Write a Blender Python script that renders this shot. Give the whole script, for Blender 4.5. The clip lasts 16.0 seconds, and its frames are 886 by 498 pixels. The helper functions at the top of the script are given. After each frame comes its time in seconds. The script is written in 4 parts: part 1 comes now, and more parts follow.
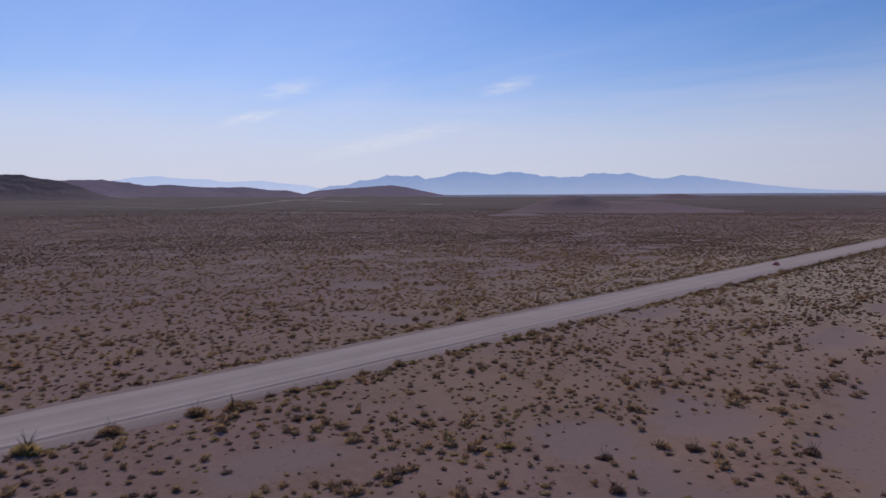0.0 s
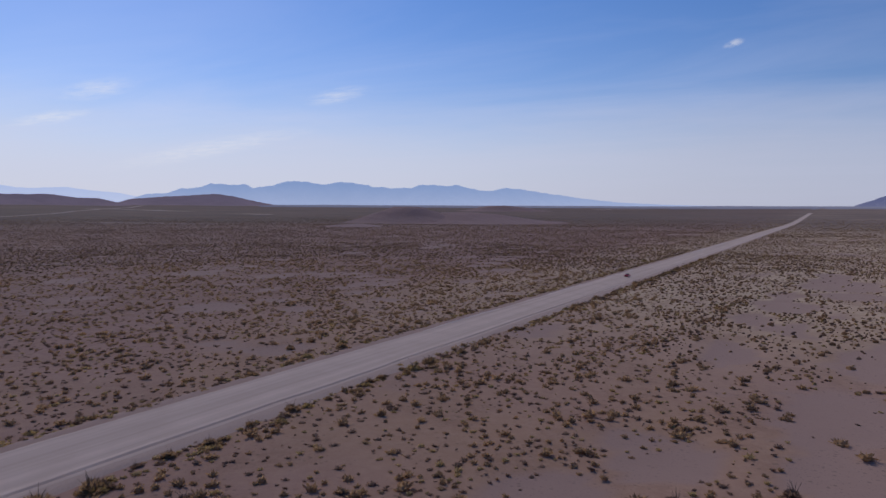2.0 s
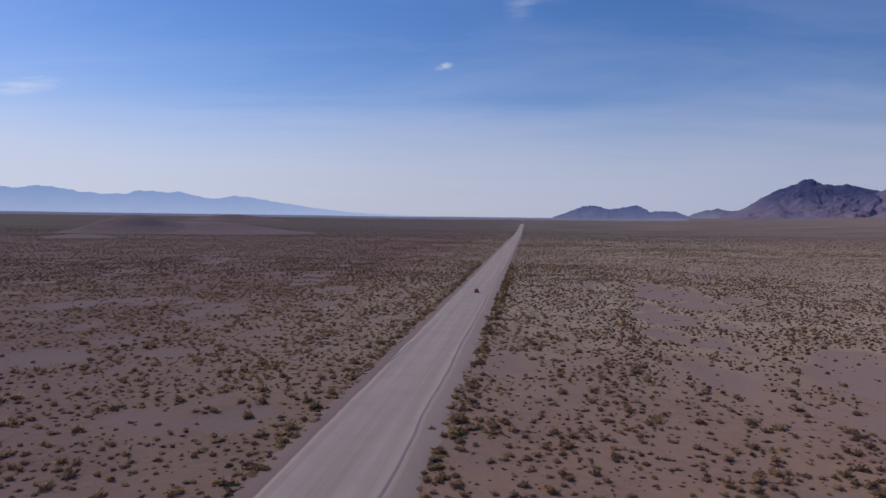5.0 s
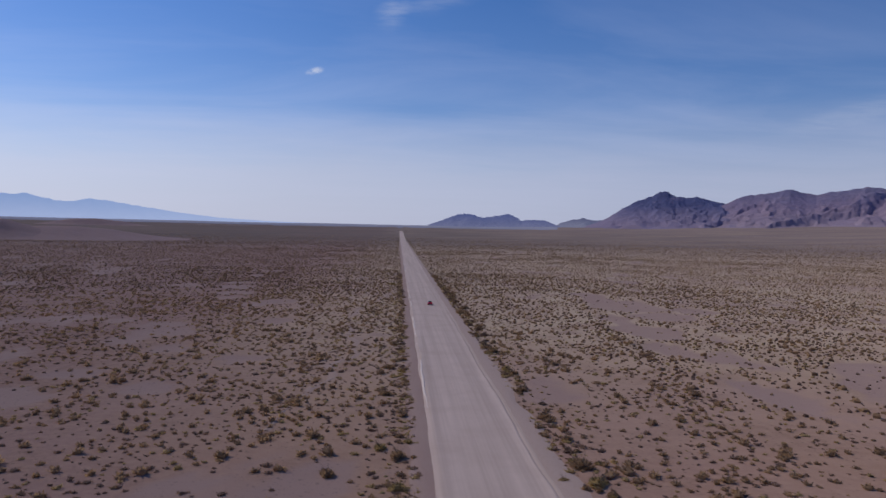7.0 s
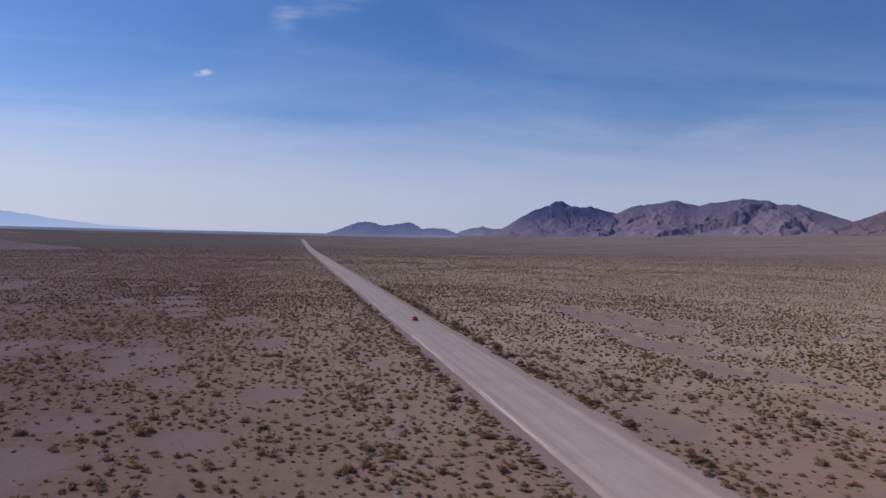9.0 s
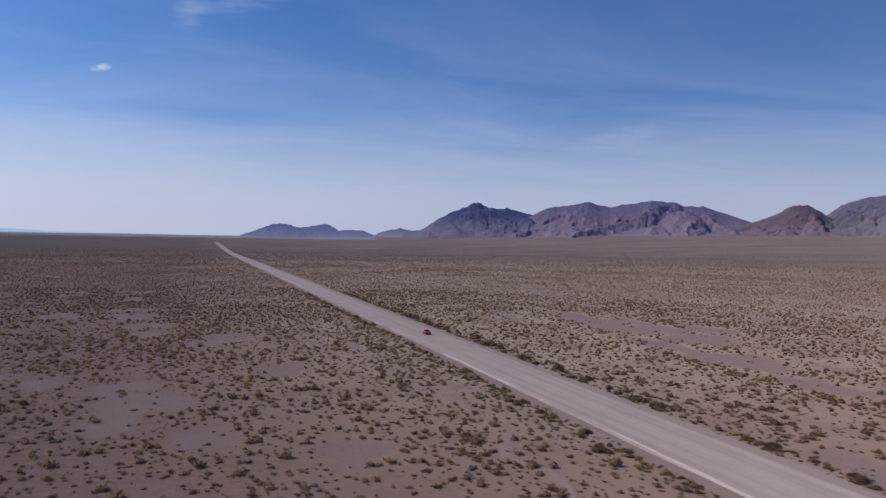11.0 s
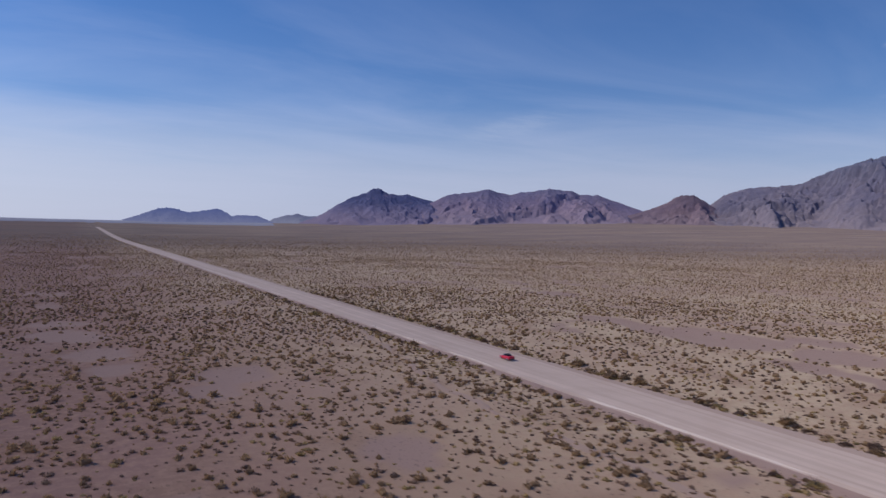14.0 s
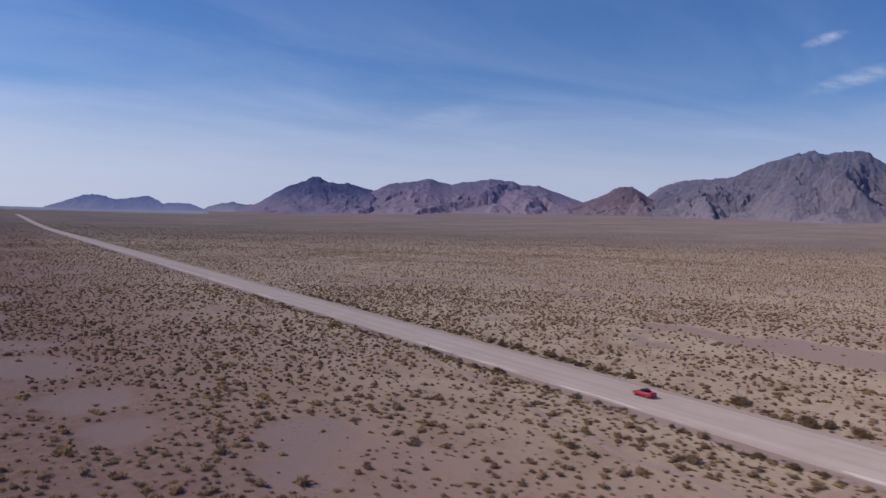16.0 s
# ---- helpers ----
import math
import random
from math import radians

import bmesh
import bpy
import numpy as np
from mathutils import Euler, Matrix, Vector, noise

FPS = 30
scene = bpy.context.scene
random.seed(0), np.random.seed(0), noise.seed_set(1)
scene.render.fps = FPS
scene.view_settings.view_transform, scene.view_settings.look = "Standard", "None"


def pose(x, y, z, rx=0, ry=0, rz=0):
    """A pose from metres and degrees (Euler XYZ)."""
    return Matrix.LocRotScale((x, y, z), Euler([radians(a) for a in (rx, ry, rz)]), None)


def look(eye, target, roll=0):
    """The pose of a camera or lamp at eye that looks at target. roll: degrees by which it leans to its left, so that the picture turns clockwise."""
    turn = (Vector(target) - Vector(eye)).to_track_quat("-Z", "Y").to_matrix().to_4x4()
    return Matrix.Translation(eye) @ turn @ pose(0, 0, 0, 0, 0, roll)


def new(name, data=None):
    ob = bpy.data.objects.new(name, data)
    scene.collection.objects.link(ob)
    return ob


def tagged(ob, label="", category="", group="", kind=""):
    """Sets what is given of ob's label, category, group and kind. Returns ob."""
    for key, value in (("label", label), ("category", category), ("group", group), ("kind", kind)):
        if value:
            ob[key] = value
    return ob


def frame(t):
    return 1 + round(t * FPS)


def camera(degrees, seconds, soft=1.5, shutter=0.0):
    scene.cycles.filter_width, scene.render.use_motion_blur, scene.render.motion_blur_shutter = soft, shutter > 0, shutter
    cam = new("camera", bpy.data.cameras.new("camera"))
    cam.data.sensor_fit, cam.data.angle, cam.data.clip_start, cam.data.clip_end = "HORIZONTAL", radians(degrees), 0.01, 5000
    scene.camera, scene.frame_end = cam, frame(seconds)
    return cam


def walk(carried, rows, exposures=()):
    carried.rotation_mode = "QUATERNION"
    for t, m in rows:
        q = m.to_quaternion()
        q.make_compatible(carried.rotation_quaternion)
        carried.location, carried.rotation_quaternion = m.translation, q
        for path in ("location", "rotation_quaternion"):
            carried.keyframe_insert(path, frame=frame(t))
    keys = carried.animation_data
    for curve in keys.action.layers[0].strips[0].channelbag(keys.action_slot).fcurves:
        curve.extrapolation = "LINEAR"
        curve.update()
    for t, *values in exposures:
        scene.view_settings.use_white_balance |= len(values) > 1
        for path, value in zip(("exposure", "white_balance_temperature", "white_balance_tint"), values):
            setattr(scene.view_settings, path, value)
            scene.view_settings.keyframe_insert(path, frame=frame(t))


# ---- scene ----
cam = camera(64.31, 16.0, soft=1.5, shutter=0.5)
PATH = [
    (0.0, pose(96.99, -69.41, 28.47, 85.904, 0.209, 42.692)),
    (0.5, pose(93.14, -67.72, 28.53, 86.217, 0.176, 38.931)),
    (1.0, pose(89.11, -66.05, 28.65, 86.481, 0.088, 35.339)),
    (1.5, pose(84.09, -64.87, 28.80, 86.589, -0.064, 32.180)),
    (2.0, pose(77.80, -63.90, 28.96, 86.760, -0.275, 28.954)),
    (2.5, pose(70.12, -63.15, 29.10, 87.012, -0.527, 25.479)),
    (3.0, pose(60.56, -62.25, 29.26, 87.134, -0.649, 21.503)),
    (3.5, pose(50.74, -60.70, 29.46, 87.212, -0.535, 17.668)),
    (4.0, pose(40.60, -58.69, 29.69, 87.426, -0.468, 13.908)),
    (4.5, pose(30.76, -56.44, 29.86, 87.522, -0.496, 10.193)),
    (5.0, pose(21.67, -53.74, 29.90, 87.690, -0.713, 6.826)),
    (5.5, pose(13.17, -50.44, 29.86, 87.868, -1.009, 3.809)),
    (6.0, pose(4.91, -46.54, 29.80, 88.054, -1.229, 1.121)),
    (6.5, pose(-3.42, -42.12, 29.79, 88.216, -1.268, -1.142)),
    (7.0, pose(-11.75, -37.45, 29.79, 88.438, -1.202, -3.626)),
    (7.5, pose(-19.94, -32.45, 29.77, 88.736, -1.331, -6.309)),
    (8.0, pose(-27.97, -26.99, 29.76, 88.843, -1.353, -8.330)),
    (8.5, pose(-35.62, -21.07, 29.72, 89.109, -1.378, -10.276)),
    (9.0, pose(-42.96, -13.50, 29.67, 89.275, -1.276, -12.095)),
    (9.5, pose(-49.58, -5.12, 29.63, 89.454, -1.190, -13.882)),
    (10.0, pose(-56.04, 3.87, 29.54, 89.574, -1.078, -15.584)),
    (10.5, pose(-62.08, 14.47, 29.31, 89.603, -1.003, -17.391)),
    (11.0, pose(-67.50, 26.27, 29.07, 89.550, -0.976, -19.160)),
    (11.5, pose(-72.20, 38.57, 28.94, 89.452, -1.024, -20.787)),
    (12.0, pose(-76.16, 50.66, 29.04, 89.400, -1.211, -22.149)),
    (12.5, pose(-79.86, 62.76, 29.24, 89.239, -1.323, -23.553)),
    (13.0, pose(-83.34, 75.11, 29.46, 89.034, -1.221, -25.049)),
    (13.5, pose(-86.42, 87.66, 29.64, 88.875, -1.274, -26.462)),
    (14.0, pose(-89.35, 100.70, 29.78, 88.612, -1.259, -27.883)),
    (14.5, pose(-91.83, 113.86, 29.85, 88.437, -1.335, -29.230)),
    (15.0, pose(-94.06, 127.33, 29.90, 88.298, -1.389, -30.636)),
    (15.5, pose(-95.73, 140.62, 29.95, 88.024, -1.471, -31.845)),
    (16.0, pose(-97.35, 154.31, 30.08, 87.892, -1.594, -33.080)),
]
EXPOSURES = [(0.0, -0.69, 6620, 12), (4.0, -0.72, 6520, 12), (7.0, -0.66, 6460, 12), (12.0, -0.55, 6430, 10), (16.0, -0.49, 6450, 10)]

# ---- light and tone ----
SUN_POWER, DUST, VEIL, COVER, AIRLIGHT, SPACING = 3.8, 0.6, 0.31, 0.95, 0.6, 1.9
TINT = (0.912, 0.967, 1.245)
CLOUD, HAZE_COLOUR = (9.9, 9.9, 10.1), (6.4, 6.6, 6.9)
HAZE, GLOW, SATURATION = (0.9, 0.86, 0.48, 0.08), (0.75, 0.79, 0.84, 0.84, 0.94), 1.33
SAND_A, SAND_B, SAND_C, SAND_D = (0.341, 0.217, 0.151), (0.324, 0.204, 0.171), (0.255, 0.154, 0.113), (0.388, 0.255, 0.191)
SAND_W = (0.237, 0.142, 0.122)
SCRUB_A, SCRUB_B, SCRUB_E = (0.118, 0.089, 0.073), (0.158, 0.120, 0.097), (0.222, 0.170, 0.156)
ROAD_A, ROAD_B, ROAD_C, ROAD_D = (0.490, 0.384, 0.328), (0.585, 0.466, 0.404), (0.660, 0.532, 0.460), (0.425, 0.325, 0.270)
SAND_E, SAND_BARE = (0.494, 0.390, 0.276), (0.320, 0.222, 0.192)
walk(cam, PATH, EXPOSURES)

# ---- world, sun ----
SUN_AZ, SUN_EL = 61.0, 43.0          # degrees left of the road's heading, above the horizon
sun_way = Vector((-math.sin(radians(SUN_AZ)) * math.cos(radians(SUN_EL)),
                  math.cos(radians(SUN_AZ)) * math.cos(radians(SUN_EL)), math.sin(radians(SUN_EL))))
SKY = 0.135


def node(nt, kind, inputs=None, **props):
    n = nt.nodes.new(kind)
    for k, v in props.items():
        setattr(n, k, v)
    for k, v in (inputs or {}).items():
        if isinstance(v, bpy.types.NodeSocket):
            nt.links.new(v, n.inputs[k])
        else:
            n.inputs[k].default_value = v
    return n


def maths(nt, op, a, b=0.0, c=0.0, clamp=False):
    return node(nt, "ShaderNodeMath", {0: a, 1: b, 2: c}, operation=op, use_clamp=clamp).outputs[0]


def ramp(nt, fac, *stops, ease="LINEAR"):
    n = node(nt, "ShaderNodeValToRGB", {0: fac})
    n.color_ramp.interpolation = ease
    els = n.color_ramp.elements
    while len(els) < len(stops):
        els.new(0.5)
    for e, (p, c) in zip(els, stops):
        e.position = p
        e.color = (*c, 1.0) if isinstance(c, tuple) else (c, c, c, 1.0)
    return n.outputs[0]


def blend(nt, fac, a, b, mode="MIX"):
    n = node(nt, "ShaderNodeMix", data_type="RGBA", blend_type=mode)
    for sock, v in ((n.inputs[0], fac), (n.inputs[6], a), (n.inputs[7], b)):
        if isinstance(v, bpy.types.NodeSocket):
            nt.links.new(v, sock)
        else:
            sock.default_value = (*v, 1.0) if isinstance(v, tuple) else v
    return n.outputs[2]


def grain(nt, vec, scale, detail=4.0, rough=0.55, stretch=None):
    if stretch:
        vec = node(nt, "ShaderNodeMapping", {"Vector": vec, "Scale": stretch}).outputs[0]
    return node(nt, "ShaderNodeTexNoise", {"Vector": vec, "Scale": scale, "Detail": detail, "Roughness": rough}).outputs[0]


def build_world():
    world = bpy.data.worlds.new("desert_sky")
    scene.world = world
    world.use_nodes = True
    nt = world.node_tree
    nt.nodes.clear()
    sky = node(nt, "ShaderNodeTexSky", sky_type="NISHITA", sun_disc=False, sun_elevation=radians(SUN_EL),
               sun_rotation=radians(360 - SUN_AZ), altitude=700.0, air_density=1.0, dust_density=DUST, ozone_density=2.5)
    way = node(nt, "ShaderNodeTexCoord").outputs["Generated"]
    xyz = node(nt, "ShaderNodeSeparateXYZ", {0: way})
    up = maths(nt, "MAXIMUM", xyz.outputs[2], 0.0)
    # a flat cloud deck seen in perspective
    deep = maths(nt, "ADD", up, 0.06)
    deck = node(nt, "ShaderNodeCombineXYZ", {0: maths(nt, "DIVIDE", xyz.outputs[0], deep),
                                             1: maths(nt, "DIVIDE", xyz.outputs[1], deep)}).outputs[0]
    slant = node(nt, "ShaderNodeMapping", {"Vector": deck, "Rotation": (0.0, 0.0, radians(24)), "Scale": (0.62, 1.25, 1.0)}).outputs[0]
    streaks = node(nt, "ShaderNodeTexNoise", {"Vector": slant, "Scale": 0.6, "Detail": 6.0, "Roughness": 0.58, "Distortion": 0.7}).outputs[0]
    veil = ramp(nt, streaks, (0.42, 0.0), (0.78, 1.0))
    veil = maths(nt, "MULTIPLY", veil, ramp(nt, up, (0.0, 0.9), (0.12, 0.75), (0.3, 0.35), (0.6, 0.2)))
    # clear air scatters more light near the sun
    toward = node(nt, "ShaderNodeVectorMath", {0: way, 1: sun_way}, operation="DOT_PRODUCT").outputs["Value"]
    glow = ramp(nt, maths(nt, "MULTIPLY_ADD", toward, 0.5, 0.5), (0.0, GLOW[0]), (0.45, GLOW[1]), (0.62, GLOW[2]), (0.74, GLOW[3]), (0.9, GLOW[4]), (1.0, 1.0))
    clear = node(nt, "ShaderNodeHueSaturation", {"Color": sky.outputs[0], "Saturation": SATURATION, "Value": 1.0}).outputs[0]
    colour = blend(nt, maths(nt, "MULTIPLY", veil, VEIL), clear, CLOUD)
    # haze that thickens toward the horizon
    white = ramp(nt, maths(nt, "MULTIPLY_ADD", toward, 0.5, 0.5), (0.58, 0.0), (0.84, 1.0))
    haze = blend(nt, white, HAZE_COLOUR, (8.2, 8.2, 7.95))
    wavy = maths(nt, "MULTIPLY_ADD", maths(nt, "SUBTRACT", grain(nt, deck, 0.42, 5.0, 0.6), 0.5), 0.07, up, clamp=True)
    colour = blend(nt, ramp(nt, wavy, (0.0, HAZE[0]), (0.07, HAZE[1]), (0.12, HAZE[2]), (0.17, HAZE[3]), (0.4, 0.0), ease="B_SPLINE"), colour, haze)
    colour = node(nt, "ShaderNodeVectorMath", {0: colour, 1: node(nt, "ShaderNodeVectorMath", {0: TINT, 3: glow}, operation="SCALE").outputs[0]}, operation="MULTIPLY").outputs[0]
    # single clouds: azimuth, elevation, width, height, strength
    ragged = grain(nt, deck, 6.5, 7.0, 0.68, (0.7, 1.4, 1.0))
    torn = grain(nt, way, 95.0, 6.0, 0.65)
    for az, el, wide, high, amount in ((6.9, 12.2, 0.85, 0.36, 0.5), (0.8, 16.9, 1.7, 1.7, 0.14), (-3.0, 18.2, 4.6, 1.6, 0.09), (-61.1, 13.6, 1.8, 0.5, 0.3),
                                       (-63.2, 10.8, 4.5, 0.8, 0.2), (54.9, 8.5, 3.2, 0.9, 0.35), (37.4, 8.9, 3.0, 0.8, 0.35),
                                       (57.9, 6.3, 3.2, 0.6, 0.4), (-33.6, 8.6, 6.0, 1.2, 0.07), (47.0, 4.6, 9.0, 0.9, 0.3)):
        a, e = radians(az), radians(el)
        centre = Vector((-math.sin(a) * math.cos(e), math.cos(a) * math.cos(e), math.sin(e)))
        side, top = Vector((math.cos(a), math.sin(a), 0)), Vector((math.sin(a) * math.sin(e), -math.cos(a) * math.sin(e), math.cos(e)))
        dots = [node(nt, "ShaderNodeVectorMath", {0: way, 1: v}, operation="DOT_PRODUCT").outputs["Value"] for v in (side, top, centre)]
        lean = maths(nt, "MULTIPLY_ADD", dots[0], -0.22, dots[1])
        u = maths(nt, "POWER", maths(nt, "DIVIDE", dots[0], math.sin(radians(wide))), 2.0)
        v = maths(nt, "POWER", maths(nt, "DIVIDE", lean, math.sin(radians(high))), 2.0)
        spot = maths(nt, "SUBTRACT", 1.0, maths(nt, "ADD", u, v), clamp=True)
        spot = maths(nt, "MULTIPLY", spot, maths(nt, "GREATER_THAN", dots[2], 0.0))
        spot = maths(nt, "MULTIPLY", maths(nt, "POWER", spot, 1.5), ramp(nt, maths(nt, "MULTIPLY_ADD", spot, 0.16, ragged if wide > 1.5 else torn), (0.46, 0.0), (0.74, 1.0)))
        colour = blend(nt, maths(nt, "MULTIPLY", spot, amount), colour, CLOUD)
    back = node(nt, "ShaderNodeBackground", {"Color": colour, "Strength": SKY})
    nt.links.new(back.outputs[0], node(nt, "ShaderNodeOutputWorld").inputs[0])


build_world()
sun = new("sun", bpy.data.lights.new("sun", "SUN"))
sun.data.energy, sun.data.angle, sun.data.color = SUN_POWER, radians(0.53), (1.0, 0.88, 0.72)
sun.matrix_world = look(sun_way * 100, (0, 0, 0))


# ---- materials ----
def material(name):
    m = bpy.data.materials.new(name)
    m.use_nodes = True
    nt = m.node_tree
    return m, nt, nt.nodes["Principled BSDF"], node(nt, "ShaderNodeTexCoord").outputs["Object"]


def finish(nt, bsdf, colour, rough=0.95, bump=None, strength=0.3, distance=0.1, gloss=0.2, metal=0.0):
    for key, v in (("Base Color", colour), ("Roughness", rough), ("Metallic", metal), ("Specular IOR Level", gloss), ("Diffuse Roughness", 0.55 if gloss < 0.3 else 0.0)):
        if isinstance(v, bpy.types.NodeSocket):
            nt.links.new(v, bsdf.inputs[key])
        else:
            bsdf.inputs[key].default_value = (*v, 1.0) if isinstance(v, tuple) else v
    if bump is not None:
        b = node(nt, "ShaderNodeBump", {"Height": bump, "Strength": strength, "Distance": distance})
        nt.links.new(b.outputs[0], bsdf.inputs["Normal"])


def plain(name, colour, rough, metal=0.0, gloss=0.5, wear=0.15):
    m, nt, bsdf, co = material(name)
    tone = grain(nt, co, 9.0)
    c = blend(nt, ramp(nt, tone, (0.35, 0.0), (0.7, wear)), colour, tuple(0.6 * v + 0.08 for v in colour))
    finish(nt, bsdf, c, maths(nt, "MULTIPLY_ADD", tone, 0.12, rough - 0.06), gloss=gloss, metal=metal)
    return m


def sand_material():
    m, nt, bsdf, co = material("desert_sand")
    big, mid = grain(nt, co, 0.012, 5.0), grain(nt, co, 0.07, 6.0, 0.6)
    fine, pebble = grain(nt, co, 0.55, 7.0, 0.68), grain(nt, co, 6.0, 3.0)
    xyz = node(nt, "ShaderNodeSeparateXYZ", {0: co})
    # tan sand with dry litter, mauve bare silt, browner soil west of the road with some lens falloff painted in
    c = blend(nt, ramp(nt, big, (0.40, 0.0), (0.60, 1.0)), SAND_A, SAND_B)
    west = maths(nt, "MULTIPLY_ADD", maths(nt, "MULTIPLY_ADD", big, 60.0, xyz.outputs[0]), -0.014, 0.0, clamp=True)
    c = blend(nt, maths(nt, "MULTIPLY", west, 0.85), c, SAND_W)
    sunny = maths(nt, "MULTIPLY_ADD", maths(nt, "MULTIPLY_ADD", mid, 60.0, xyz.outputs[0]), 0.014, 0.7, clamp=True)
    sunny = maths(nt, "MULTIPLY", sunny, maths(nt, "MULTIPLY_ADD", maths(nt, "MULTIPLY_ADD", mid, 60.0, xyz.outputs[1]), 0.008, -0.6, clamp=True))
    c = blend(nt, maths(nt, "MULTIPLY", sunny, ramp(nt, big, (0.38, 0.95), (0.66, 0.6))), c, SAND_E)
    c = blend(nt, ramp(nt, mid, (0.46, 0.0), (0.66, 0.6)), c, SAND_C)
    c = blend(nt, ramp(nt, fine, (0.44, 0.0), (0.66, 0.6)), c, SAND_D)
    # bare mauve silt where little grows
    litter = node(nt, "ShaderNodeAttribute", attribute_name="litter").outputs["Fac"]
    bare = ramp(nt, maths(nt, "ADD", litter, maths(nt, "MULTIPLY_ADD", fine, 0.5, -0.25)), (0.25, 0.85), (0.85, 0.0))
    c = blend(nt, bare, c, blend(nt, mid, tuple(0.9 * v for v in SAND_BARE), tuple(1.1 * v for v in SAND_BARE)))
    # gravel and dead twigs
    for scale, near, amount in ((0.75, 0.22, 0.5), (1.9, 0.26, 0.4)):
        dots = node(nt, "ShaderNodeTexVoronoi", {"Vector": co, "Scale": scale, "Randomness": 1.0}).outputs["Distance"]
        c = blend(nt, maths(nt, "MULTIPLY", ramp(nt, dots, (near * 0.5, amount), (near, 0.0)), ramp(nt, mid, (0.4, 0.2), (0.6, 1.0))), c, (0.115, 0.085, 0.068))
    # far off the cover of low scrub is too fine to stand as plants
    flat = node(nt, "ShaderNodeCombineXYZ", {0: xyz.outputs[0], 1: xyz.outputs[1]}).outputs[0]
    reach = node(nt, "ShaderNodeVectorMath", {0: flat, 1: (0.0, 60.0, 0.0)}, operation="DISTANCE").outputs["Value"]
    thick = ramp(nt, maths(nt, "DIVIDE", reach, 5000.0), (0.15, 0.0), (0.30, COVER), (0.40, COVER), (1.0, COVER * 0.85))
    band = grain(nt, co, 0.0035, 6.0, 0.62, (0.8, 1.6, 1.0))
    thick = maths(nt, "MULTIPLY", thick, ramp(nt, band, (0.34, 0.6), (0.6, 1.0)))
    scrub = blend(nt, grain(nt, co, 0.008, 6.0, 0.7), SCRUB_A, SCRUB_B)
    east = maths(nt, "MULTIPLY_ADD", xyz.outputs[0], 0.0005, 0.35, clamp=True)
    scrub = blend(nt, east, scrub, SCRUB_E)
    c = blend(nt, thick, c, scrub)
    bump = maths(nt, "ADD", maths(nt, "MULTIPLY", fine, 0.75), maths(nt, "MULTIPLY", pebble, 0.25))
    finish(nt, bsdf, c, 0.97, bump, 0.45, 0.2, 0.1)
    return m


def road_material():
    m, nt, bsdf, co = material("graded_dirt")
    tracks = grain(nt, co, 1.0, 3.0, 0.6, (0.55, 0.008, 1.0))
    fine_tracks = grain(nt, co, 1.0, 2.0, 0.6, (3.2, 0.02, 1.0))
    mottled, dust = grain(nt, co, 0.12, 5.0, 0.6), grain(nt, co, 3.0, 5.0)
    c = blend(nt, ramp(nt, tracks, (0.34, 0.0), (0.66, 1.0)), tuple(0.93 * v for v in ROAD_A), ROAD_B)
    c = blend(nt, ramp(nt, fine_tracks, (0.50, 0.0), (0.72, 0.25)), c, ROAD_C)
    ruts = grain(nt, co, 1.0, 3.0, 0.6, (1.7, 0.012, 1.0))
    c = blend(nt, ramp(nt, ruts, (0.52, 0.0), (0.72, 0.22)), c, tuple(0.85 * v for v in ROAD_D))
    c = blend(nt, ramp(nt, mottled, (0.42, 0.0), (0.7, 0.45)), c, ROAD_D)
    c = blend(nt, ramp(nt, dust, (0.5, 0.0), (0.8, 0.25)), c, ROAD_A)
    finish(nt, bsdf, c, 0.95, maths(nt, "ADD", maths(nt, "MULTIPLY", fine_tracks, 0.6), maths(nt, "MULTIPLY", dust, 0.4)), 0.4, 0.06, 0.15)
    return m


def shoulder_material(name, base):
    m, nt, bsdf, co = material(name)
    a, b = grain(nt, co, 0.25, 5.0, 0.6, (1.0, 0.2, 1.0)), grain(nt, co, 3.5, 5.0)
    c = blend(nt, ramp(nt, a, (0.35, 0.0), (0.7, 0.5)), base, ROAD_D)
    c = blend(nt, ramp(nt, b, (0.5, 0.0), (0.75, 0.3)), c, SAND_C)
    finish(nt, bsdf, c, 0.97, b, 0.5, 0.08, 0.1)
    return m


def plant_material(name, dark, light, dry):
    m, nt, bsdf, co = material(name)
    leaf = node(nt, "ShaderNodeNewGeometry").outputs["Random Per Island"]
    patch = grain(nt, co, 0.35, 2.0)
    c = blend(nt, leaf, dark, light)
    c = blend(nt, ramp(nt, patch, (0.42, 0.0), (0.66, 0.8)), c, dry)
    finish(nt, bsdf, c, 0.8, gloss=0.15)
    through_leaf = node(nt, "ShaderNodeBsdfTranslucent", {"Color": c})
    both = node(nt, "ShaderNodeMixShader", {0: 0.5, 1: bsdf.outputs[0], 2: through_leaf.outputs[0]})
    nt.links.new(both.outputs[0], nt.nodes["Material Output"].inputs[0])
    return m


